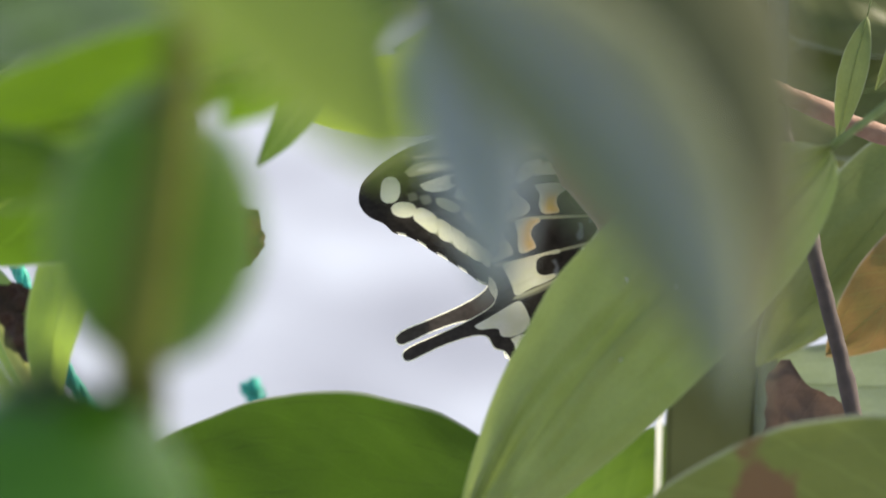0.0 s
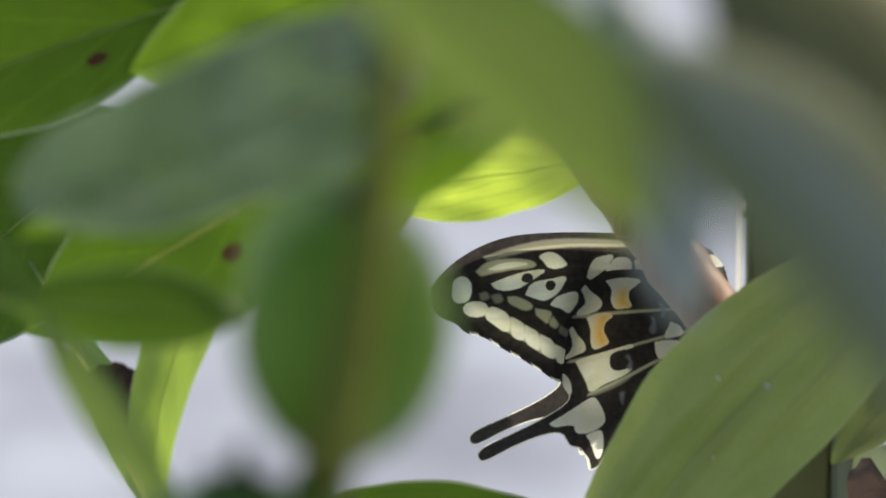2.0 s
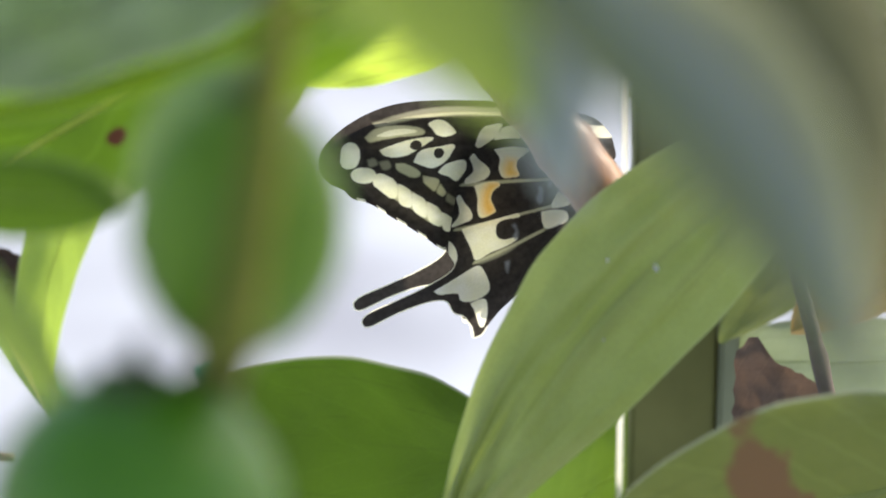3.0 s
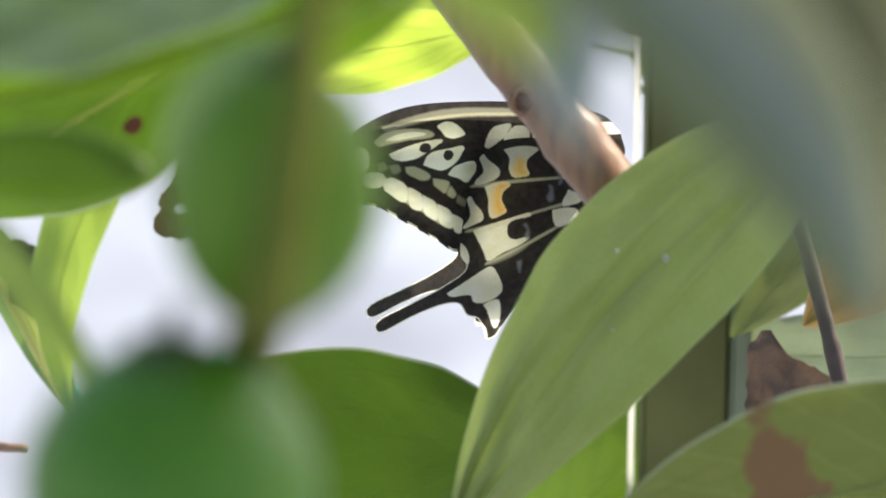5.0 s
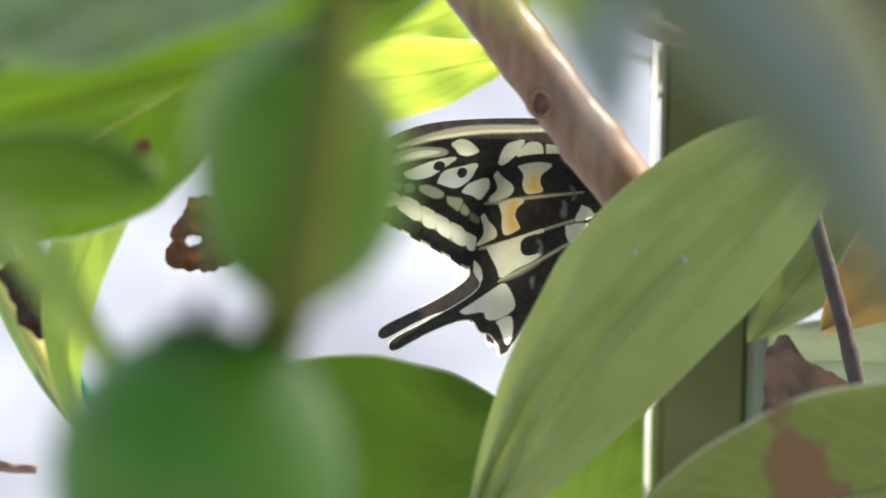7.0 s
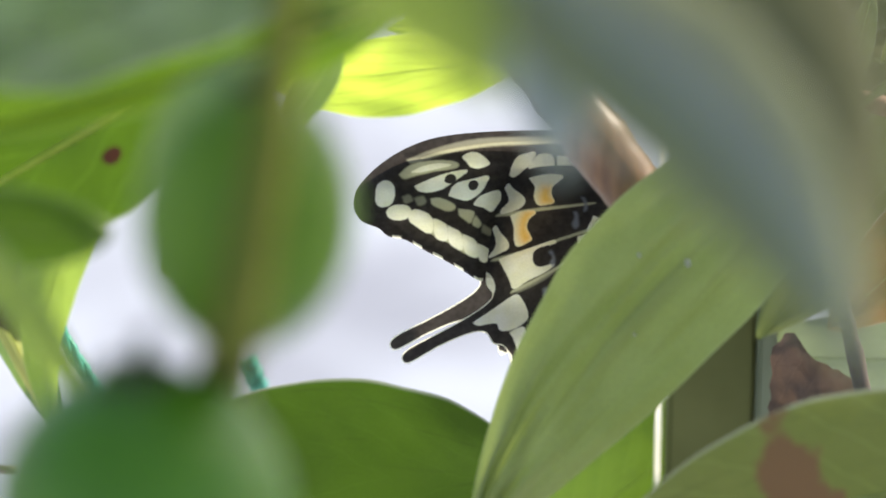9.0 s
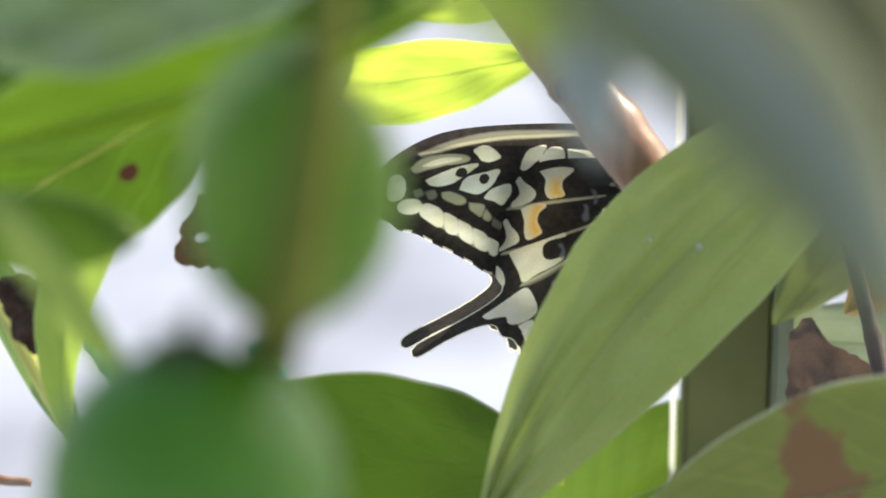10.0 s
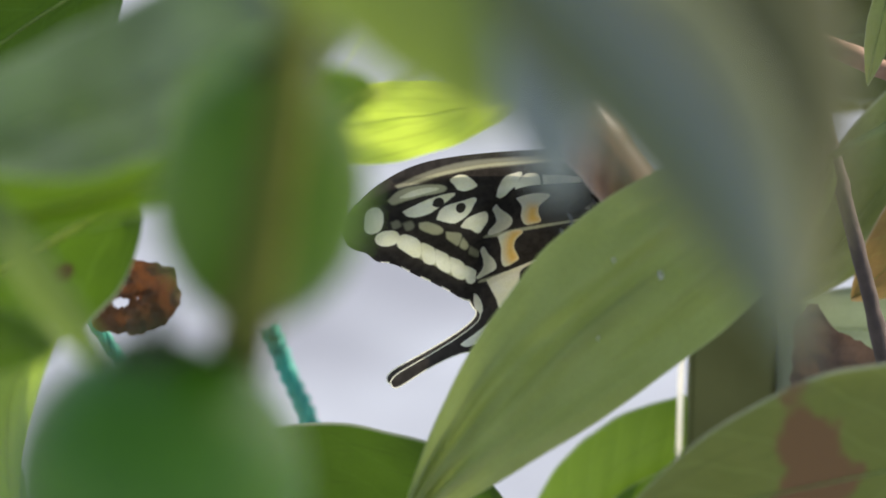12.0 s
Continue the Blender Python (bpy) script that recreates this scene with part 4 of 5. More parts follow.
# ---- fruits and stem close to the lens ----
def fruit(label, centre, radius, tall, lean, rind):
    ob = new("unripe_fruit")
    ob.empty_display_size = 0.01
    ob.matrix_basis = Matrix.Translation(centre) @ pose(0, 0, 0, 0, lean, 0)
    tagged(ob, label, "fruit", "unripe fruits")
    bm = bmesh.new()
    bmesh.ops.create_uvsphere(bm, u_segments=40, v_segments=28, radius=1.0)
    for v in bm.verts:
        z = v.co.z
        taper = 1 - 0.10 * max(0, -z) ** 2
        v.co = Vector((v.co.x * radius * taper, v.co.y * radius * taper, z * tall)) * (1 + 0.01 * noise.noise(v.co * 3))
    part("rind", bm, rind, ob)
    bm = bmesh.new()
    for k in range(5):
        a = 2 * math.pi * k / 5
        tube(bm, [(0, 0, tall * 0.99), (0.22 * radius * math.cos(a), 0.22 * radius * math.sin(a), tall * 1.01), (0.34 * radius * math.cos(a), 0.34 * radius * math.sin(a), tall * 0.97)],
             [0.09 * radius, 0.08 * radius, 0.02 * radius], 6)
    tube(bm, [(0, 0, tall * 0.98), (0.02 * radius, 0, tall * 1.12), (0.05 * radius, 0, tall * 1.30)], [0.10 * radius, 0.07 * radius, 0.05 * radius], 8)
    part("calyx", bm, M_CALYX, ob, "small dark calyx")
    return ob


fruit_top = fruit("smooth unripe green fruit beside a stem", at(-43.9, 0.1, 0.30), 0.0096, 0.0122, 6, M_FRUIT)
fruit_low = fruit("large round unripe green fruit", at(-62, -51.5, 0.30), 0.0133, 0.0130, 0, M_FRUIT_WAXY)
stem = limb("stem", "upright olive-brown stem beside the unripe fruits", [at(-35, 70, 0.285), at(-37.1, 40, 0.285), at(-40.5, 10, 0.285), at(-44.8, -14, 0.286), at(-46, -20, 0.290), at(-47.8, -30, 0.316), at(-50, -50, 0.325), at(-52, -90, 0.325)], 0.0013, 0.0032, M_STEM, (), 9, "stem")

for u, v, d in ((-37.6, 34, 0.285), (-46.0, -20, 0.290), (-50.6, -62, 0.325)):
    bm = bmesh.new()
    bmesh.ops.create_uvsphere(bm, u_segments=14, v_segments=8, radius=0.0017, matrix=Matrix.LocRotScale(at(u, v, d), None, (1, 1, 0.55)))
    part("node", bm, M_STEM, stem, "swollen node where a leaf stalk joins")

# ---- large leaves close to the lens ----
leaf_near = leaf("mid green leaf hanging close by", at(-48, 60, 0.245), at(6.9, 11.8, 0.245), 0.0120, M_LEAF_NEAR, M_RIB_DULL, roll=10, bend=0.03, side=0.12, curl=-0.1, fold=0.1, widest=0.5, blunt=0.7, seed=17)
leaf_arch = leaf("olive leaf arching down close by, blue-grey sky sheen in its colour", at(3, 52, 0.255), at(66, -30, 0.255), 0.0138, M_LEAF_ARCH, M_RIB_DULL, roll=-12, bend=0.02, side=0.125, curl=-0.1, fold=0.06, widest=0.4, seed=18)
leaf_smoke = leaf("dark grey-green leaf close by", at(22, 72, 0.265), at(66, -22, 0.262), 0.0190, M_LEAF_SMOKE, M_RIB_DULL, roll=-6, bend=0.02, side=0.10, curl=-0.1, fold=0.06, widest=0.4, seed=20)
leaf_finger = leaf("narrow leaf tip hanging close by, coloured blue for reflected sky", at(4, 66, 0.285), at(19.5, 1, 0.285), 0.0095, M_LEAF_BLUE, M_RIB_DULL, roll=-10, bend=0.02, side=0.03, curl=-0.1, fold=0.06, widest=0.5, seed=19)

# ---- leaves of the shrub behind the post ----
rng = random.Random(11)
for k in range(16):
    u = 58 + 11 * (k % 4) + rng.uniform(-4, 4)
    v = 44 - 26 * (k // 4) + rng.uniform(-6, 6)
    d = 0.70 + 0.02 * (k % 5) + rng.uniform(0, 0.02)
    turn = rng.uniform(-70, 20)
    if k // 4 >= 2 and k % 4 < 3:
        continue
    a = Vector((math.cos(radians(turn)), math.sin(radians(turn))))
    leaf("dull olive leaf in the shade behind the post", at(u - 24 * a.x, v - 24 * a.y, d), at(u + 26 * a.x, v + 26 * a.y, d + rng.uniform(-0.02, 0.02)), rng.uniform(0.026, 0.034),
         M_LEAF_SHADE, M_RIB_DULL, roll=rng.uniform(-30, 30), bend=0.04, curl=-0.1, fold=0.08, wave=0.06, seed=30 + k, group="shaded leaves behind the post")

# ---- leaves added overhead, out of view, which shade the slanting leaf and the post ----
def shades_branch(u, v, d):
    """True for a leaf that would take the sun off the branch."""
    for k in range(13):
        p = at(-4 + 2.8 * k, 45 - 3.6 * k, 0.56)
        gap = p - at(u, v, d)
        if (gap - sun_way * gap.dot(sun_way)).length < 0.019:
            return True
    return False


rng = random.Random(5)
for k in range(30):
    along, off = (k // 3) / 9, (k % 3 - 1)
    u = 2 + 74 * along + 11 * off + 3 + rng.uniform(-2, 2)
    v = -58 + 82 * along - 9 * off - 3 + rng.uniform(-2, 2)
    if along < 0.12 or shades_branch(u, v, 0.547):
        continue
    spot = at(u, v, 0.547) + sun_way * (0.20 + 0.014 * (k % 4))
    across = Matrix.Rotation(radians(rng.uniform(0, 360)), 3, sun_way) @ sun_way.orthogonal().normalized()
    leaf("small green leaf added out of view to block the sun", spot - across * 0.011, spot + across * 0.012, rng.uniform(0.015, 0.018), M_LEAF_DEEP, M_RIB_GREEN, roll=rng.uniform(-15, 15),
         bend=0.04, curl=-0.06, fold=0.06, seed=60 + k, group="leaves of the crown", petiole=0.006, face_to=sun_way)

# more added leaves out of view, shading the blotched leaf
for k in range(24):
    u, v = 34 + 13 * (k % 6) + rng.uniform(-3, 3), -36 - 11 * (k // 6) + rng.uniform(-3, 3)
    if shades_branch(u, v, 0.52):
        continue
    spot = at(u, v, 0.52) + sun_way * (0.27 + 0.014 * (k % 4))
    across = Matrix.Rotation(radians(rng.uniform(0, 360)), 3, sun_way) @ sun_way.orthogonal().normalized()
    leaf("small green leaf added out of view to block the sun", spot - across * 0.011, spot + across * 0.012, rng.uniform(0.015, 0.018), M_LEAF_DEEP, M_RIB_GREEN, roll=rng.uniform(-15, 15),
         bend=0.04, curl=-0.06, fold=0.06, seed=90 + k, group="leaves of the crown", petiole=0.006, face_to=sun_way)

# higher added leaves, out of view, that keep the sun off the two fruits and their stem
for k in range(30):
    u, v = -66 + 10 * (k % 5) + rng.uniform(-2, 2), 22 - 21 * (k // 5) + rng.uniform(-3, 3)
    spot = at(u, v, 0.30) + sun_way * (0.16 + 0.012 * (k % 4))
    across = Matrix.Rotation(radians(rng.uniform(0, 360)), 3, sun_way) @ sun_way.orthogonal().normalized()
    leaf("small green leaf added out of view to block the sun", spot - across * 0.011, spot + across * 0.012, rng.uniform(0.018, 0.021), M_LEAF_DEEP, M_RIB_GREEN, roll=rng.uniform(-15, 15),
         bend=0.04, curl=-0.06, fold=0.06, seed=120 + k, group="leaves of the crown", petiole=0.006, face_to=sun_way)

# an added twig, never in view, that ties these leaves to the branch
limb("twig", "thin olive twig added out of view to carry the sun-blocking leaves", [at(-60, 122, 0.56), at(-30, 150, 0.45), at(-52, 60, 0.30) + sun_way * 0.18, at(-46, 20, 0.30) + sun_way * 0.175, at(-42, -20, 0.30) + sun_way * 0.18, at(-46, -62, 0.30) + sun_way * 0.185], 0.0011, 0.0008, M_TWIG, (), 13, "twig")

# ---- ropes ----
def rope(label, pts, radius, pitch):
    ob = new("rope")
    ob.empty_display_size = 0.01
    tagged(ob, label, "rope", "garden ropes")
    even = [pts[0]]
    for p in pts[1:]:
        k = max(1, round((p - even[-1]).length / 0.012))
        even += [even[-1].lerp(p, (i + 1) / k) for i in range(k)]
    ctr = curve_points(even, 6)
    for k in range(3):
        bm = bmesh.new()
        line = []
        run = 0.0
        for i, p in enumerate(ctr):
            run += (p - ctr[i - 1]).length if i else 0
            way = (ctr[min(i + 1, len(ctr) - 1)] - ctr[max(i - 1, 0)]).normalized()
            a = way.cross(Vector((0, 1, 0))).normalized()
            b = way.cross(a)
            t = 2 * math.pi * (run / pitch + k / 3)
            line.append(p + radius * 0.55 * (math.cos(t) * a + math.sin(t) * b))
        tube(bm, line, radius * 0.62, 8)
        part("strand", bm, M_ROPE, ob)
    return ob


rope("teal twisted plastic garden rope", [at(-88, 20, 0.63), at(-80.6, -9, 0.63), at(-72.4, -26, 0.63), at(-64.6, -37.4, 0.63), at(-50, -58, 0.63), at(-30, -110, 0.64), at(-24, -1200, 0.70)], 0.00135, 0.014)
rope("teal twisted plastic garden rope", [at(-41.0, -28.0, 0.71), at(-39.6, -31.0, 0.71), at(-34.4, -42.9, 0.71), at(-24, -70, 0.71), at(-20, -1200, 0.75)], 0.0021, 0.010)


# ---- what moves ----
def motions():
    walk(butterfly, [
        (0, pose(0.0013, 0.0021, 1.0565, 9, 0, 0) @ pose(0, 0, 0, 0, 0.0, 0.0)),
        (0.5, pose(-0.0001, 0.0018, 1.0555, 9, 0, 0) @ pose(0, 0, 0, 0, 0.0, 0.0)),
        (1, pose(0.0000, 0.0024, 1.0575, 9, 0, 0) @ pose(0, 0, 0, 0, -1.3, 0.0)),
        (1.5, pose(-0.0020, 0.0019, 1.0559, 9, 0, 0) @ pose(0, 0, 0, 0, -1.7, 0.0)),
        (2, pose(-0.0010, 0.0022, 1.0567, 9, 0, 0) @ pose(0, 0, 0, 0, -1.8, 0.0)),
        (2.5, pose(-0.0015, 0.0025, 1.0575, 9, 0, 0) @ pose(0, 0, 0, 0, -1.8, 0.0)),
        (3, pose(-0.0008, 0.0031, 1.0594, 9, 0, 0) @ pose(0, 0, 0, 0, 0.1, 0.0)),
        (5, pose(-0.0015, 0.0025, 1.0578, 9, 0, 0) @ pose(0, 0, 0, 0, -1.1, 2.0)),
        (5.5, pose(-0.0015, 0.0018, 1.0553, 9, 0, 0) @ pose(0, 0, 0, 0, -1.1, 3.0)),
        (6, pose(-0.0016, 0.0020, 1.0561, 9, 0, 0) @ pose(0, 0, 0, 0, -1.4, 3.0)),
        (6.5, pose(-0.0022, 0.0020, 1.0560, 9, 0, 0) @ pose(0, 0, 0, 0, -0.8, 4.0)),
        (8.5, pose(-0.0014, 0.0011, 1.0532, 9, 0, 0) @ pose(0, 0, 0, 0, -0.7, 6.0)),
        (9, pose(-0.0010, 0.0010, 1.0529, 9, 0, 0) @ pose(0, 0, 0, 0, -1.4, 6.0)),
        (9.5, pose(-0.0010, 0.0004, 1.0512, 9, 0, 0) @ pose(0, 0, 0, 0, -1.3, 7.0)),
        (10, pose(-0.0023, 0.0005, 1.0515, 9, 0, 0) @ pose(0, 0, 0, 0, -0.8, 8.0)),
        (10.5, pose(-0.0041, 0.0004, 1.0511, 9, 0, 0) @ pose(0, 0, 0, 0, -1.1, 9.0)),
        (11, pose(-0.0054, -0.0010, 1.0470, 9, 0, 0) @ pose(0, 0, 0, 0, -1.3, 11.0)),
        (11.5, pose(-0.0063, -0.0007, 1.0477, 9, 0, 0) @ pose(0, 0, 0, 0, -0.9, 12.0)),
        (12, pose(-0.0070, -0.0019, 1.0441, 9, 0, 0) @ pose(0, 0, 0, 0, -1.0, 13.0)),
    ])
    walk(far_hindwing, [(t, pose(x / 1000, 0, z / 1000)) for t, x, z in (
        (0, -1.4, 0.9), (3.0, -1.6, 1.0), (5.0, -1.5, 0.7), (6.5, -1.6, 0.4), (8.5, -1.3, -0.6), (9.0, -1.8, 0.4), (9.5, -1.8, -0.2),
        (10.0, -1.4, -0.5), (10.5, -0.8, -1.3), (11.0, -0.3, -1.8), (12.0, 0.1, -1.8))])
    walk(far_forewing, [(0, pose(0.0002, 0, -0.0013)), (8.5, pose(0.0002, 0, -0.0013)), (12.0, pose(0.0004, 0, -0.0011))])
    walk(branch, [(t, Matrix.Translation((x, y, z))) for t, x, y, z in (
        (0, 0.0007, 0.0000, 0.0000),
        (0.5, 0.0012, 0.0000, 0.0000),
        (1, 0.0000, 0.0000, 0.0000),
        (1.5, -0.0002, 0.0000, 0.0000),
        (2, 0.0000, 0.0000, 0.0000),
        (2.5, 0.0006, 0.0000, 0.0000),
        (3, 0.0002, 0.0000, 0.0000),
        (5, -0.0011, 0.0000, 0.0000),
        (5.5, -0.0009, 0.0000, 0.0000),
        (6, -0.0004, 0.0000, 0.0000),
        (6.5, -0.0012, 0.0000, 0.0000),
        (8.5, -0.0008, 0.0000, 0.0000),
        (9, -0.0002, 0.0000, 0.0000),
        (9.5, -0.0002, 0.0000, 0.0000),
        (10, -0.0012, 0.0000, 0.0000),
        (10.5, -0.0008, 0.0000, 0.0000),
        (11, -0.0021, -0.0006, -0.0015),
        (11.5, -0.0029, -0.0010, -0.0030),
        (12, -0.0040, -0.0017, -0.0050),
    )])
    hinge = Matrix.Translation(at(37.9, 16.1, 0.258))
    for swaying in (leaf_arch, leaf_smoke):
        rest = swaying.matrix_basis.copy()
        walk(swaying, [(t, Matrix.Translation(x * RIGHT + v * UP) @ hinge @ Matrix.Rotation(radians(turn), 4, AHEAD) @ hinge.inverted() @ rest) for t, x, v, turn in (
            (0, 0, 0, 0), (0.5, 0.0025, 0.0025, 0), (1, 0.0004, 0.0006, 0), (1.5, 0, 0, 0), (3, -0.0003, 0, 0), (5, -0.0020, 0, 0), (5.5, -0.0020, 0, 0), (6.5, -0.0020, 0, -1),
            (8.5, -0.0020, 0, -4), (9.5, -0.0022, 0, -6), (10.5, -0.0026, 0, -4), (11.5, -0.0042, 0, -3), (12, -0.0060, 0, 0))])
    rest = leaf_low.matrix_basis.copy()
    walk(leaf_low, [(t, Matrix.Translation((x, y, z)) @ rest) for t, x, y, z in (
        (0, -0.0007, -0.0008, -0.0026),
        (0.5, 0.0006, -0.0003, -0.0009),
        (1, -0.0010, -0.0005, -0.0015),
        (1.5, -0.0002, -0.0002, -0.0007),
        (2, 0.0000, -0.0003, -0.0009),
        (2.5, 0.0006, 0.0000, 0.0000),
        (3, 0.0012, 0.0001, 0.0005),
        (5, 0.0004, 0.0001, 0.0005),
        (5.5, 0.0006, 0.0004, 0.0011),
        (6, 0.0003, 0.0001, 0.0005),
        (6.5, 0.0001, 0.0001, 0.0002),
        (8.5, -0.0015, -0.0010, -0.0032),
        (9, -0.0016, -0.0014, -0.0042),
        (9.5, -0.0018, -0.0016, -0.0049),
        (10, -0.0026, -0.0018, -0.0055),
        (10.5, -0.0022, -0.0005, -0.0015),
        (11, -0.0063, -0.0024, -0.0074),
        (11.5, -0.0062, -0.0022, -0.0069),
        (12, -0.0080, -0.0052, -0.0159),
    )])
    rest = leaf_lime.matrix_basis.copy()
    walk(leaf_lime, [(t, Matrix.Translation((x, y, z)) @ rest) for t, x, y, z in (
        (0, 0.0033, -0.0008, -0.0026),
        (0.5, 0.0018, -0.0002, -0.0005),
        (1, 0.0016, -0.0002, -0.0005),
        (1.5, -0.0003, -0.0003, -0.0008),
        (2, 0.0008, -0.0001, -0.0002),
        (2.5, 0.0008, 0.0000, 0.0000),
        (3, 0.0010, 0.0010, 0.0031),
        (5, -0.0005, 0.0003, 0.0008),
        (5.5, -0.0006, -0.0007, -0.0021),
        (6, -0.0005, -0.0001, -0.0004),
        (6.5, -0.0014, -0.0005, -0.0015),
        (8.5, -0.0001, -0.0027, -0.0083),
        (9, 0.0003, -0.0012, -0.0036),
        (9.5, 0.0002, -0.0027, -0.0083),
        (10, -0.0015, -0.0025, -0.0077),
        (10.5, -0.0031, -0.0031, -0.0096),
        (11, -0.0047, -0.0046, -0.0140),
        (11.5, -0.0057, -0.0051, -0.0156),
        (12, -0.0067, -0.0058, -0.0180),
    )])
    rest = leaf_main.matrix_basis.copy()
    hinge = Matrix.Translation(at(-10.2, -33.7, 0.545))
    walk(leaf_main, [(t, hinge @ Matrix.Rotation(radians(turn), 4, AHEAD) @ hinge.inverted() @ Matrix.Translation((x, y, z)) @ rest) for t, x, y, z, turn in (
        (0, 0.0006, 0.0000, 0.0000, 0),
        (0.5, 0.0010, 0.0000, 0.0000, 0),
        (1, 0.0000, 0.0000, 0.0000, 0),
        (1.5, -0.0001, 0.0000, 0.0000, 0),
        (2, 0.0000, 0.0000, 0.0000, 0),
        (2.5, 0.0005, 0.0000, 0.0000, 0),
        (3, 0.0001, 0.0000, 0.0000, 0),
        (5, -0.0009, 0.0000, 0.0000, 0),
        (5.5, -0.0007, 0.0000, 0.0000, 0),
        (6, -0.0004, 0.0000, 0.0000, 0),
        (6.5, -0.0010, 0.0000, 0.0000, 0),
        (8.5, -0.0007, 0.0000, 0.0000, 0),
        (9, -0.0001, 0.0000, 0.0000, 0),
        (9.5, -0.0001, 0.0000, 0.0000, 0),
        (10, -0.0017, -0.0000, -0.0000, 0),
        (10.5, -0.0019, 0.0002, 0.0007, 0),
        (11, -0.0042, -0.0001, -0.0004, 1.5),
        (11.5, -0.0066, -0.0001, -0.0004, 4),
        (12, -0.0102, -0.0006, -0.0017, 8),
    )])
    sway = (
        (0, 0.0030, 0.0008, 0.0020), (0.5, 0.0034, 0.0010, 0.0028), (1, 0.0038, 0.0012, 0.0036), (1.5, 0.0042, 0.0015, 0.0045), (2, 0.0046, 0.0018, 0.0054),
        (2.5, 0.0048, 0.0020, 0.0062), (3, 0.0042, 0.0020, 0.0060), (5, 0.0041, 0.0020, 0.0060), (5.5, 0.0039, 0.0020, 0.0061), (6, 0.0034, 0.0016, 0.0050), (6.5, 0.0027, 0.0012, 0.0036),
        (8.5, 0.0008, 0.0006, 0.0019), (9, -0.0014, 0.0007, 0.0021), (9.5, 0, 0, 0), (10, -0.0023, -0.0009, -0.0026), (10.5, -0.0010, 0.0, 0.0),
        (11, -0.0050, -0.0020, -0.0062), (11.5, -0.0080, -0.0040, -0.0120), (12, -0.0119, -0.0062, -0.0191))
    for swaying, part_of in ((leaf_left, 1.0), (leaf_band, 0.75), (leaf_hang, 0.9), (leaf_rim, 0.9), (leaf_side, 0.9), (leaf_dead, 0.9), (twig_low, 0.9)):
        rest = swaying.matrix_basis.copy()
        walk(swaying, [(t, Matrix.Translation((x * part_of, y * part_of, z * part_of)) @ rest) for t, x, y, z in sway])
    rest = leaf_fork.matrix_basis.copy()
    walk(leaf_fork, [(t, Matrix.Translation(x * RIGHT + v * UP) @ rest) for t, x, v in (
        (0, 0, 0), (6.5, -0.0008, 0.0004), (8.5, -0.0016, 0.0012), (9.5, -0.0020, 0.0016), (10.5, -0.0058, 0.0046), (11.5, -0.0088, 0.0066), (12, -0.0088, 0.0066))])
    rest = leaf_rimmed.matrix_basis.copy()
    walk(leaf_rimmed, [(t, Matrix.Translation(x * RIGHT + v * UP) @ rest) for t, x, v in (
        (0, -0.003, 0.005), (9, -0.003, 0.005), (9.5, -0.0027, 0.0044), (10, -0.0013, 0.0022), (10.5, 0, 0), (12, 0, 0))])
    rest = leaf_dark.matrix_basis.copy()
    lift = {0: 0.0080, 0.5: 0.0080, 1: 0.0030, 5: 0.0012, 5.5: 0.0016, 6: 0.0020, 6.5: 0.0030, 8.5: -0.0010, 9: -0.0015, 9.5: -0.0010, 11: 0.0015}
    walk(leaf_dark, [(t, Matrix.Translation(Vector((x, y, z)) * 0.8 + UP * lift.get(t, 0.0)) @ rest) for t, x, y, z in sway])
    rest = leaf_sheen.matrix_basis.copy()
    walk(leaf_sheen, [(t, Matrix.Translation(v * UP) @ rest) for t, v in (
        (0, 0.0080), (0.5, 0.0085), (1, 0.0040), (1.5, 0.0010), (2, 0), (2.5, 0.0014), (3, 0.0034), (5, 0.0034), (6.5, 0.0034), (8.5, 0.0030),
        (10.5, 0.0024), (11, 0.0015), (11.5, 0), (12, -0.0100))])
    rest = leaf_near.matrix_basis.copy()
    walk(leaf_near, [(t, Matrix.Translation((x, y, z)) @ rest) for t, x, y, z in (
        (0, 0.0000, 0.0000, 0.0000),
        (0.5, 0.0004, 0.0012, 0.0038),
        (1, 0.0004, 0.0009, 0.0029),
        (1.5, 0.0004, 0.0009, 0.0027),
        (2, 0.0003, 0.0008, 0.0025),
        (2.5, 0.0003, 0.0008, 0.0024),
        (3, -0.0008, 0.0008, 0.0024),
        (5, -0.0024, 0.0012, 0.0038),
        (5.5, -0.0027, 0.0012, 0.0038),
        (6, -0.0027, 0.0013, 0.0040),
        (6.5, -0.0027, 0.0014, 0.0043),
        (8.5, -0.0027, 0.0014, 0.0043),
        (9, -0.0028, 0.0014, 0.0043),
        (9.5, -0.0029, 0.0014, 0.0043),
        (10, -0.0029, 0.0015, 0.0048),
        (10.5, -0.0030, 0.0017, 0.0052),
        (11, -0.0034, 0.0014, 0.0043),
        (11.5, -0.0038, 0.0011, 0.0033),
        (12, -0.0042, 0.0002, 0.0005),
    )])
    rest = leaf_fresh.matrix_basis.copy()
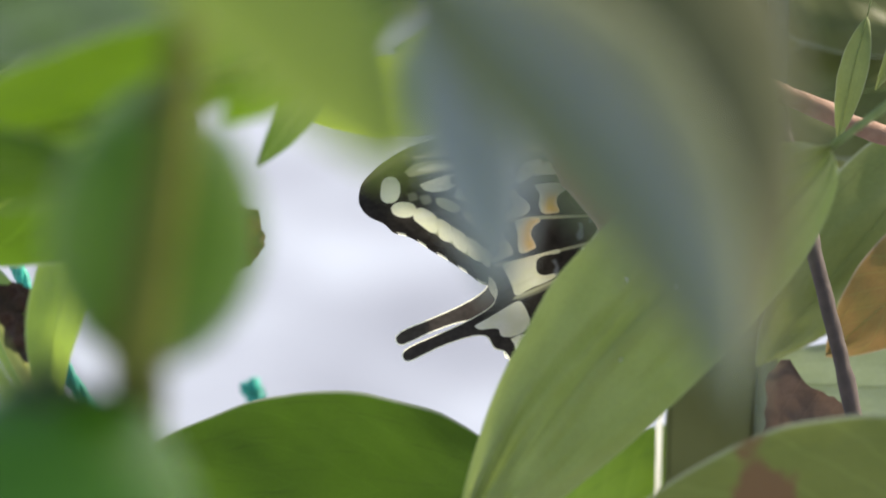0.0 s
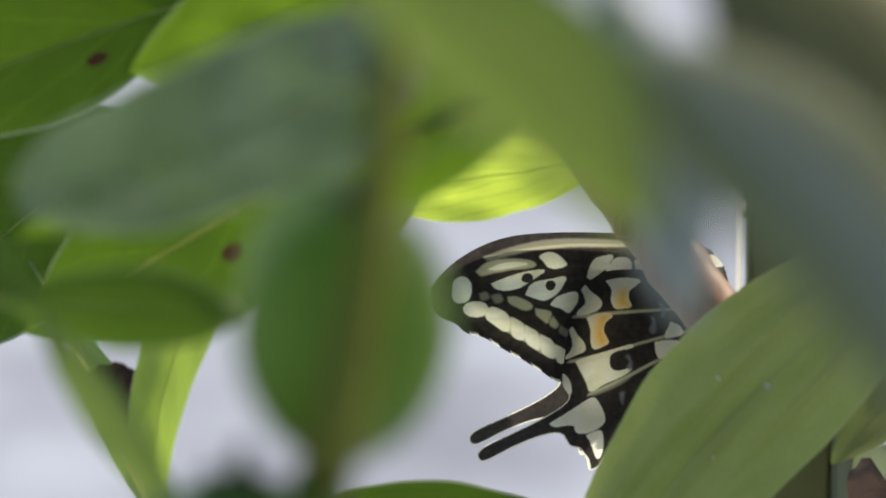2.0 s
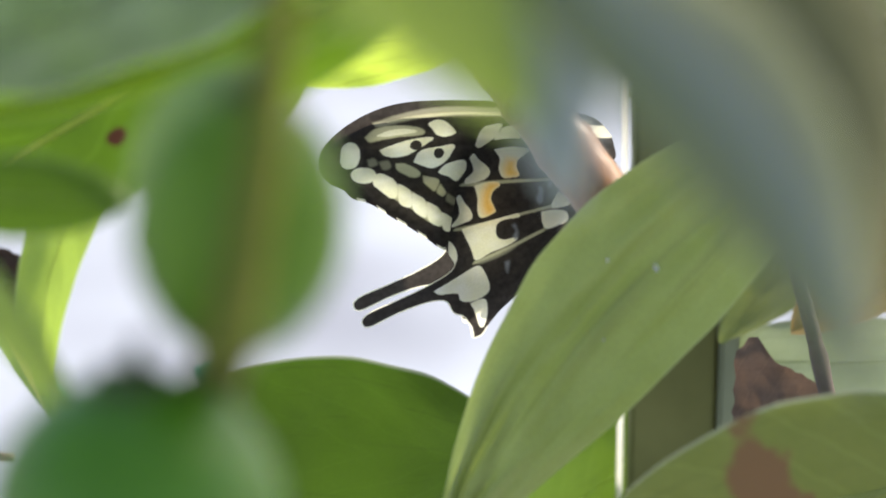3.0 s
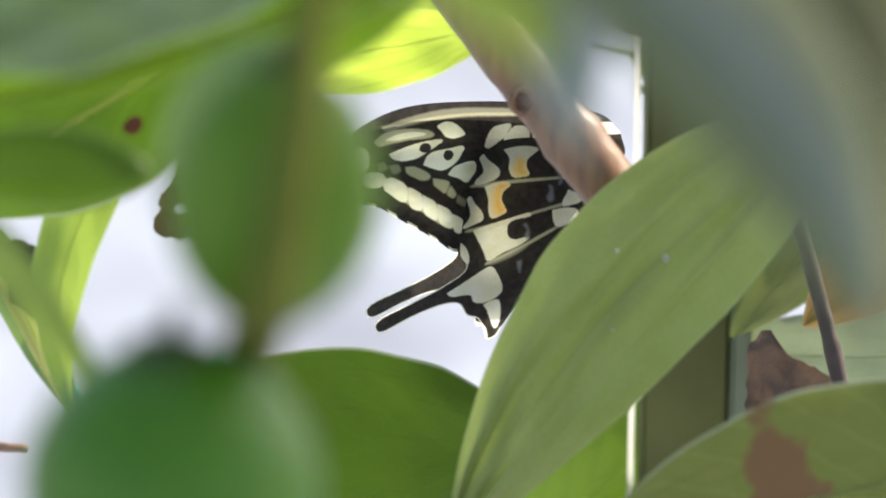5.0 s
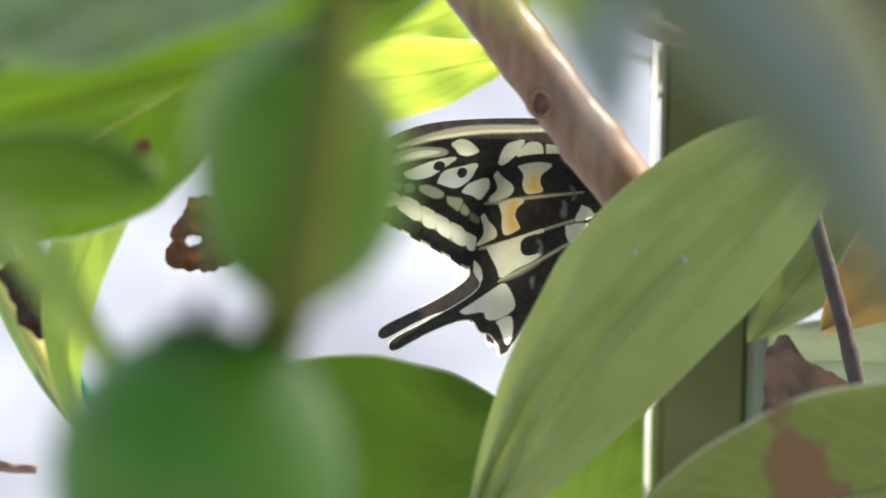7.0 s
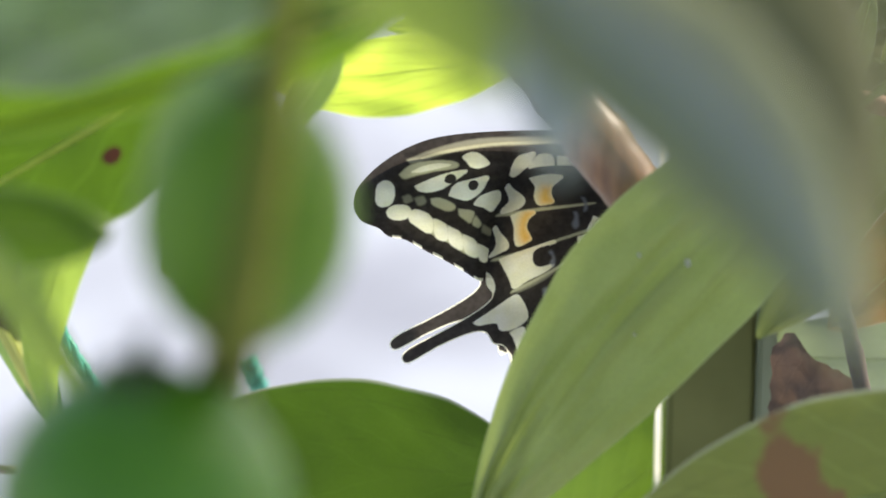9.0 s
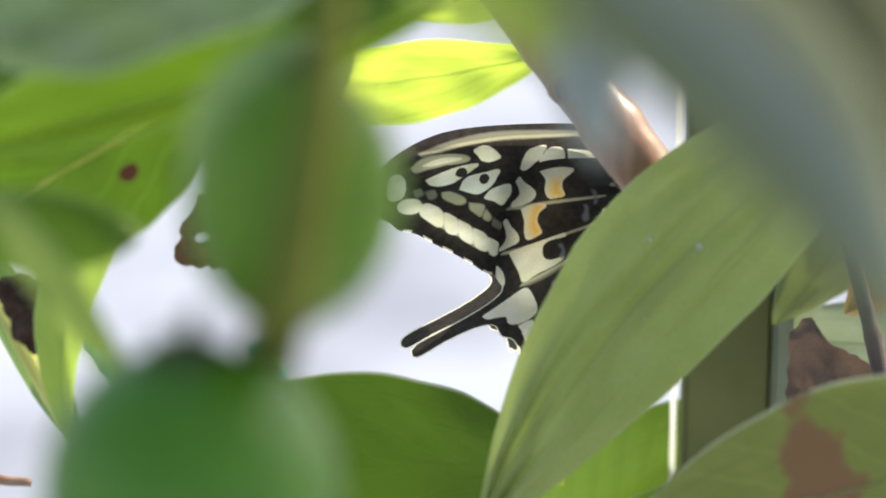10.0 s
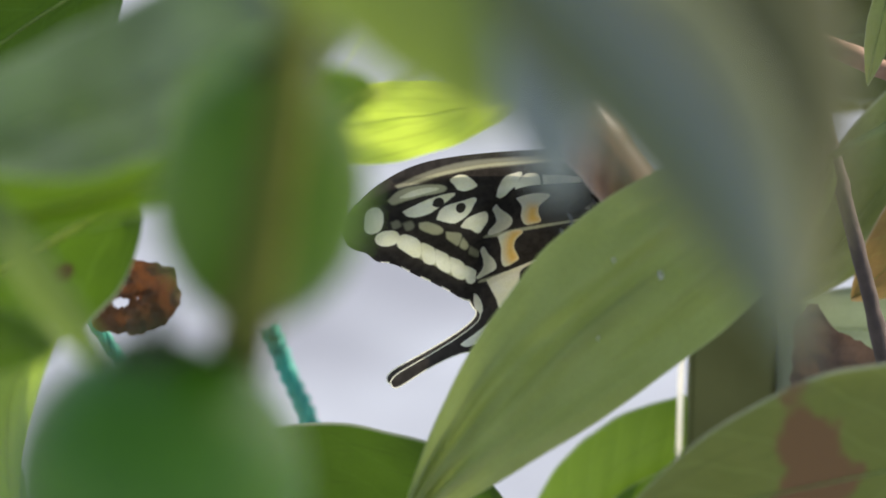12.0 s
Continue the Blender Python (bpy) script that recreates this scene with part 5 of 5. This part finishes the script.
    walk(leaf_fresh, [(t, Matrix.Translation((x, y, z)) @ rest) for t, x, y, z in (
        (0, 0.0005, 0.0000, 0.0000),
        (0.5, 0.0009, 0.0000, 0.0000),
        (1, 0.0000, 0.0000, 0.0000),
        (1.5, -0.0001, 0.0000, 0.0000),
        (2, 0.0000, 0.0000, 0.0000),
        (2.5, 0.0005, 0.0000, 0.0000),
        (3, 0.0001, 0.0000, 0.0000),
        (5, -0.0008, 0.0000, 0.0000),
        (5.5, -0.0007, 0.0000, 0.0000),
        (6, -0.0003, 0.0000, 0.0000),
        (6.5, -0.0010, 0.0000, 0.0000),
        (8.5, -0.0006, 0.0000, 0.0000),
        (9, -0.0001, 0.0000, 0.0000),
        (9.5, -0.0001, 0.0000, 0.0000),
        (10, -0.0019, -0.0008, -0.0025),
        (10.5, -0.0015, -0.0008, -0.0025),
        (11, -0.0030, -0.0016, -0.0050),
        (11.5, -0.0040, -0.0022, -0.0067),
        (12, -0.0063, -0.0038, -0.0117),
    )])
    rest = leaf_finger.matrix_basis.copy()
    walk(leaf_finger, [(t, Matrix.Translation((x, y, z)) @ rest) for t, x, y, z in (
        (0, 0.0000, -0.0018, -0.0054),
        (0.5, -0.0004, 0.0016, 0.0050),
        (1, -0.0038, 0.0000, 0.0000),
        (1.5, -0.0019, 0.0000, 0.0000),
        (2, -0.0014, 0.0000, 0.0000),
        (2.5, -0.0005, 0.0000, 0.0000),
        (3, -0.0024, 0.0001, 0.0004),
        (5, -0.0047, 0.0009, 0.0028),
        (5.5, -0.0051, 0.0005, 0.0018),
        (6, -0.0047, 0.0005, 0.0018),
        (6.5, -0.0043, 0.0005, 0.0018),
        (8.5, -0.0033, 0.0010, 0.0033),
        (9, -0.0033, 0.0009, 0.0028),
        (9.5, -0.0038, 0.0008, 0.0025),
        (10, -0.0043, 0.0007, 0.0022),
        (10.5, -0.0039, 0.0002, 0.0008),
        (11, -0.0034, 0.0003, 0.0006),
        (11.5, -0.0025, 0.0001, 0.0002),
        (12, -0.0047, -0.0004, -0.0014),
    )])
    rest = leaf_curl.matrix_basis.copy()
    walk(leaf_curl, [(t, Matrix.Translation((x, y, z)) @ rest) for t, x, y, z in (
        (0, 0.0032, -0.0006, -0.0022),
        (0.5, 0.0030, -0.0006, -0.0020),
        (2.5, 0.0018, -0.0003, -0.0010),
        (5.5, 0.0000, 0.0000, 0.0000),
        (6.5, -0.0006, -0.0010, -0.0034),
        (9.5, -0.0022, -0.0021, -0.0065),
        (10.5, -0.0045, -0.0028, -0.0085),
        (11, -0.0075, -0.0038, -0.0118),
        (11.5, -0.0107, -0.0047, -0.0144),
        (12, -0.0167, -0.0064, -0.0197),
    )])


motions()
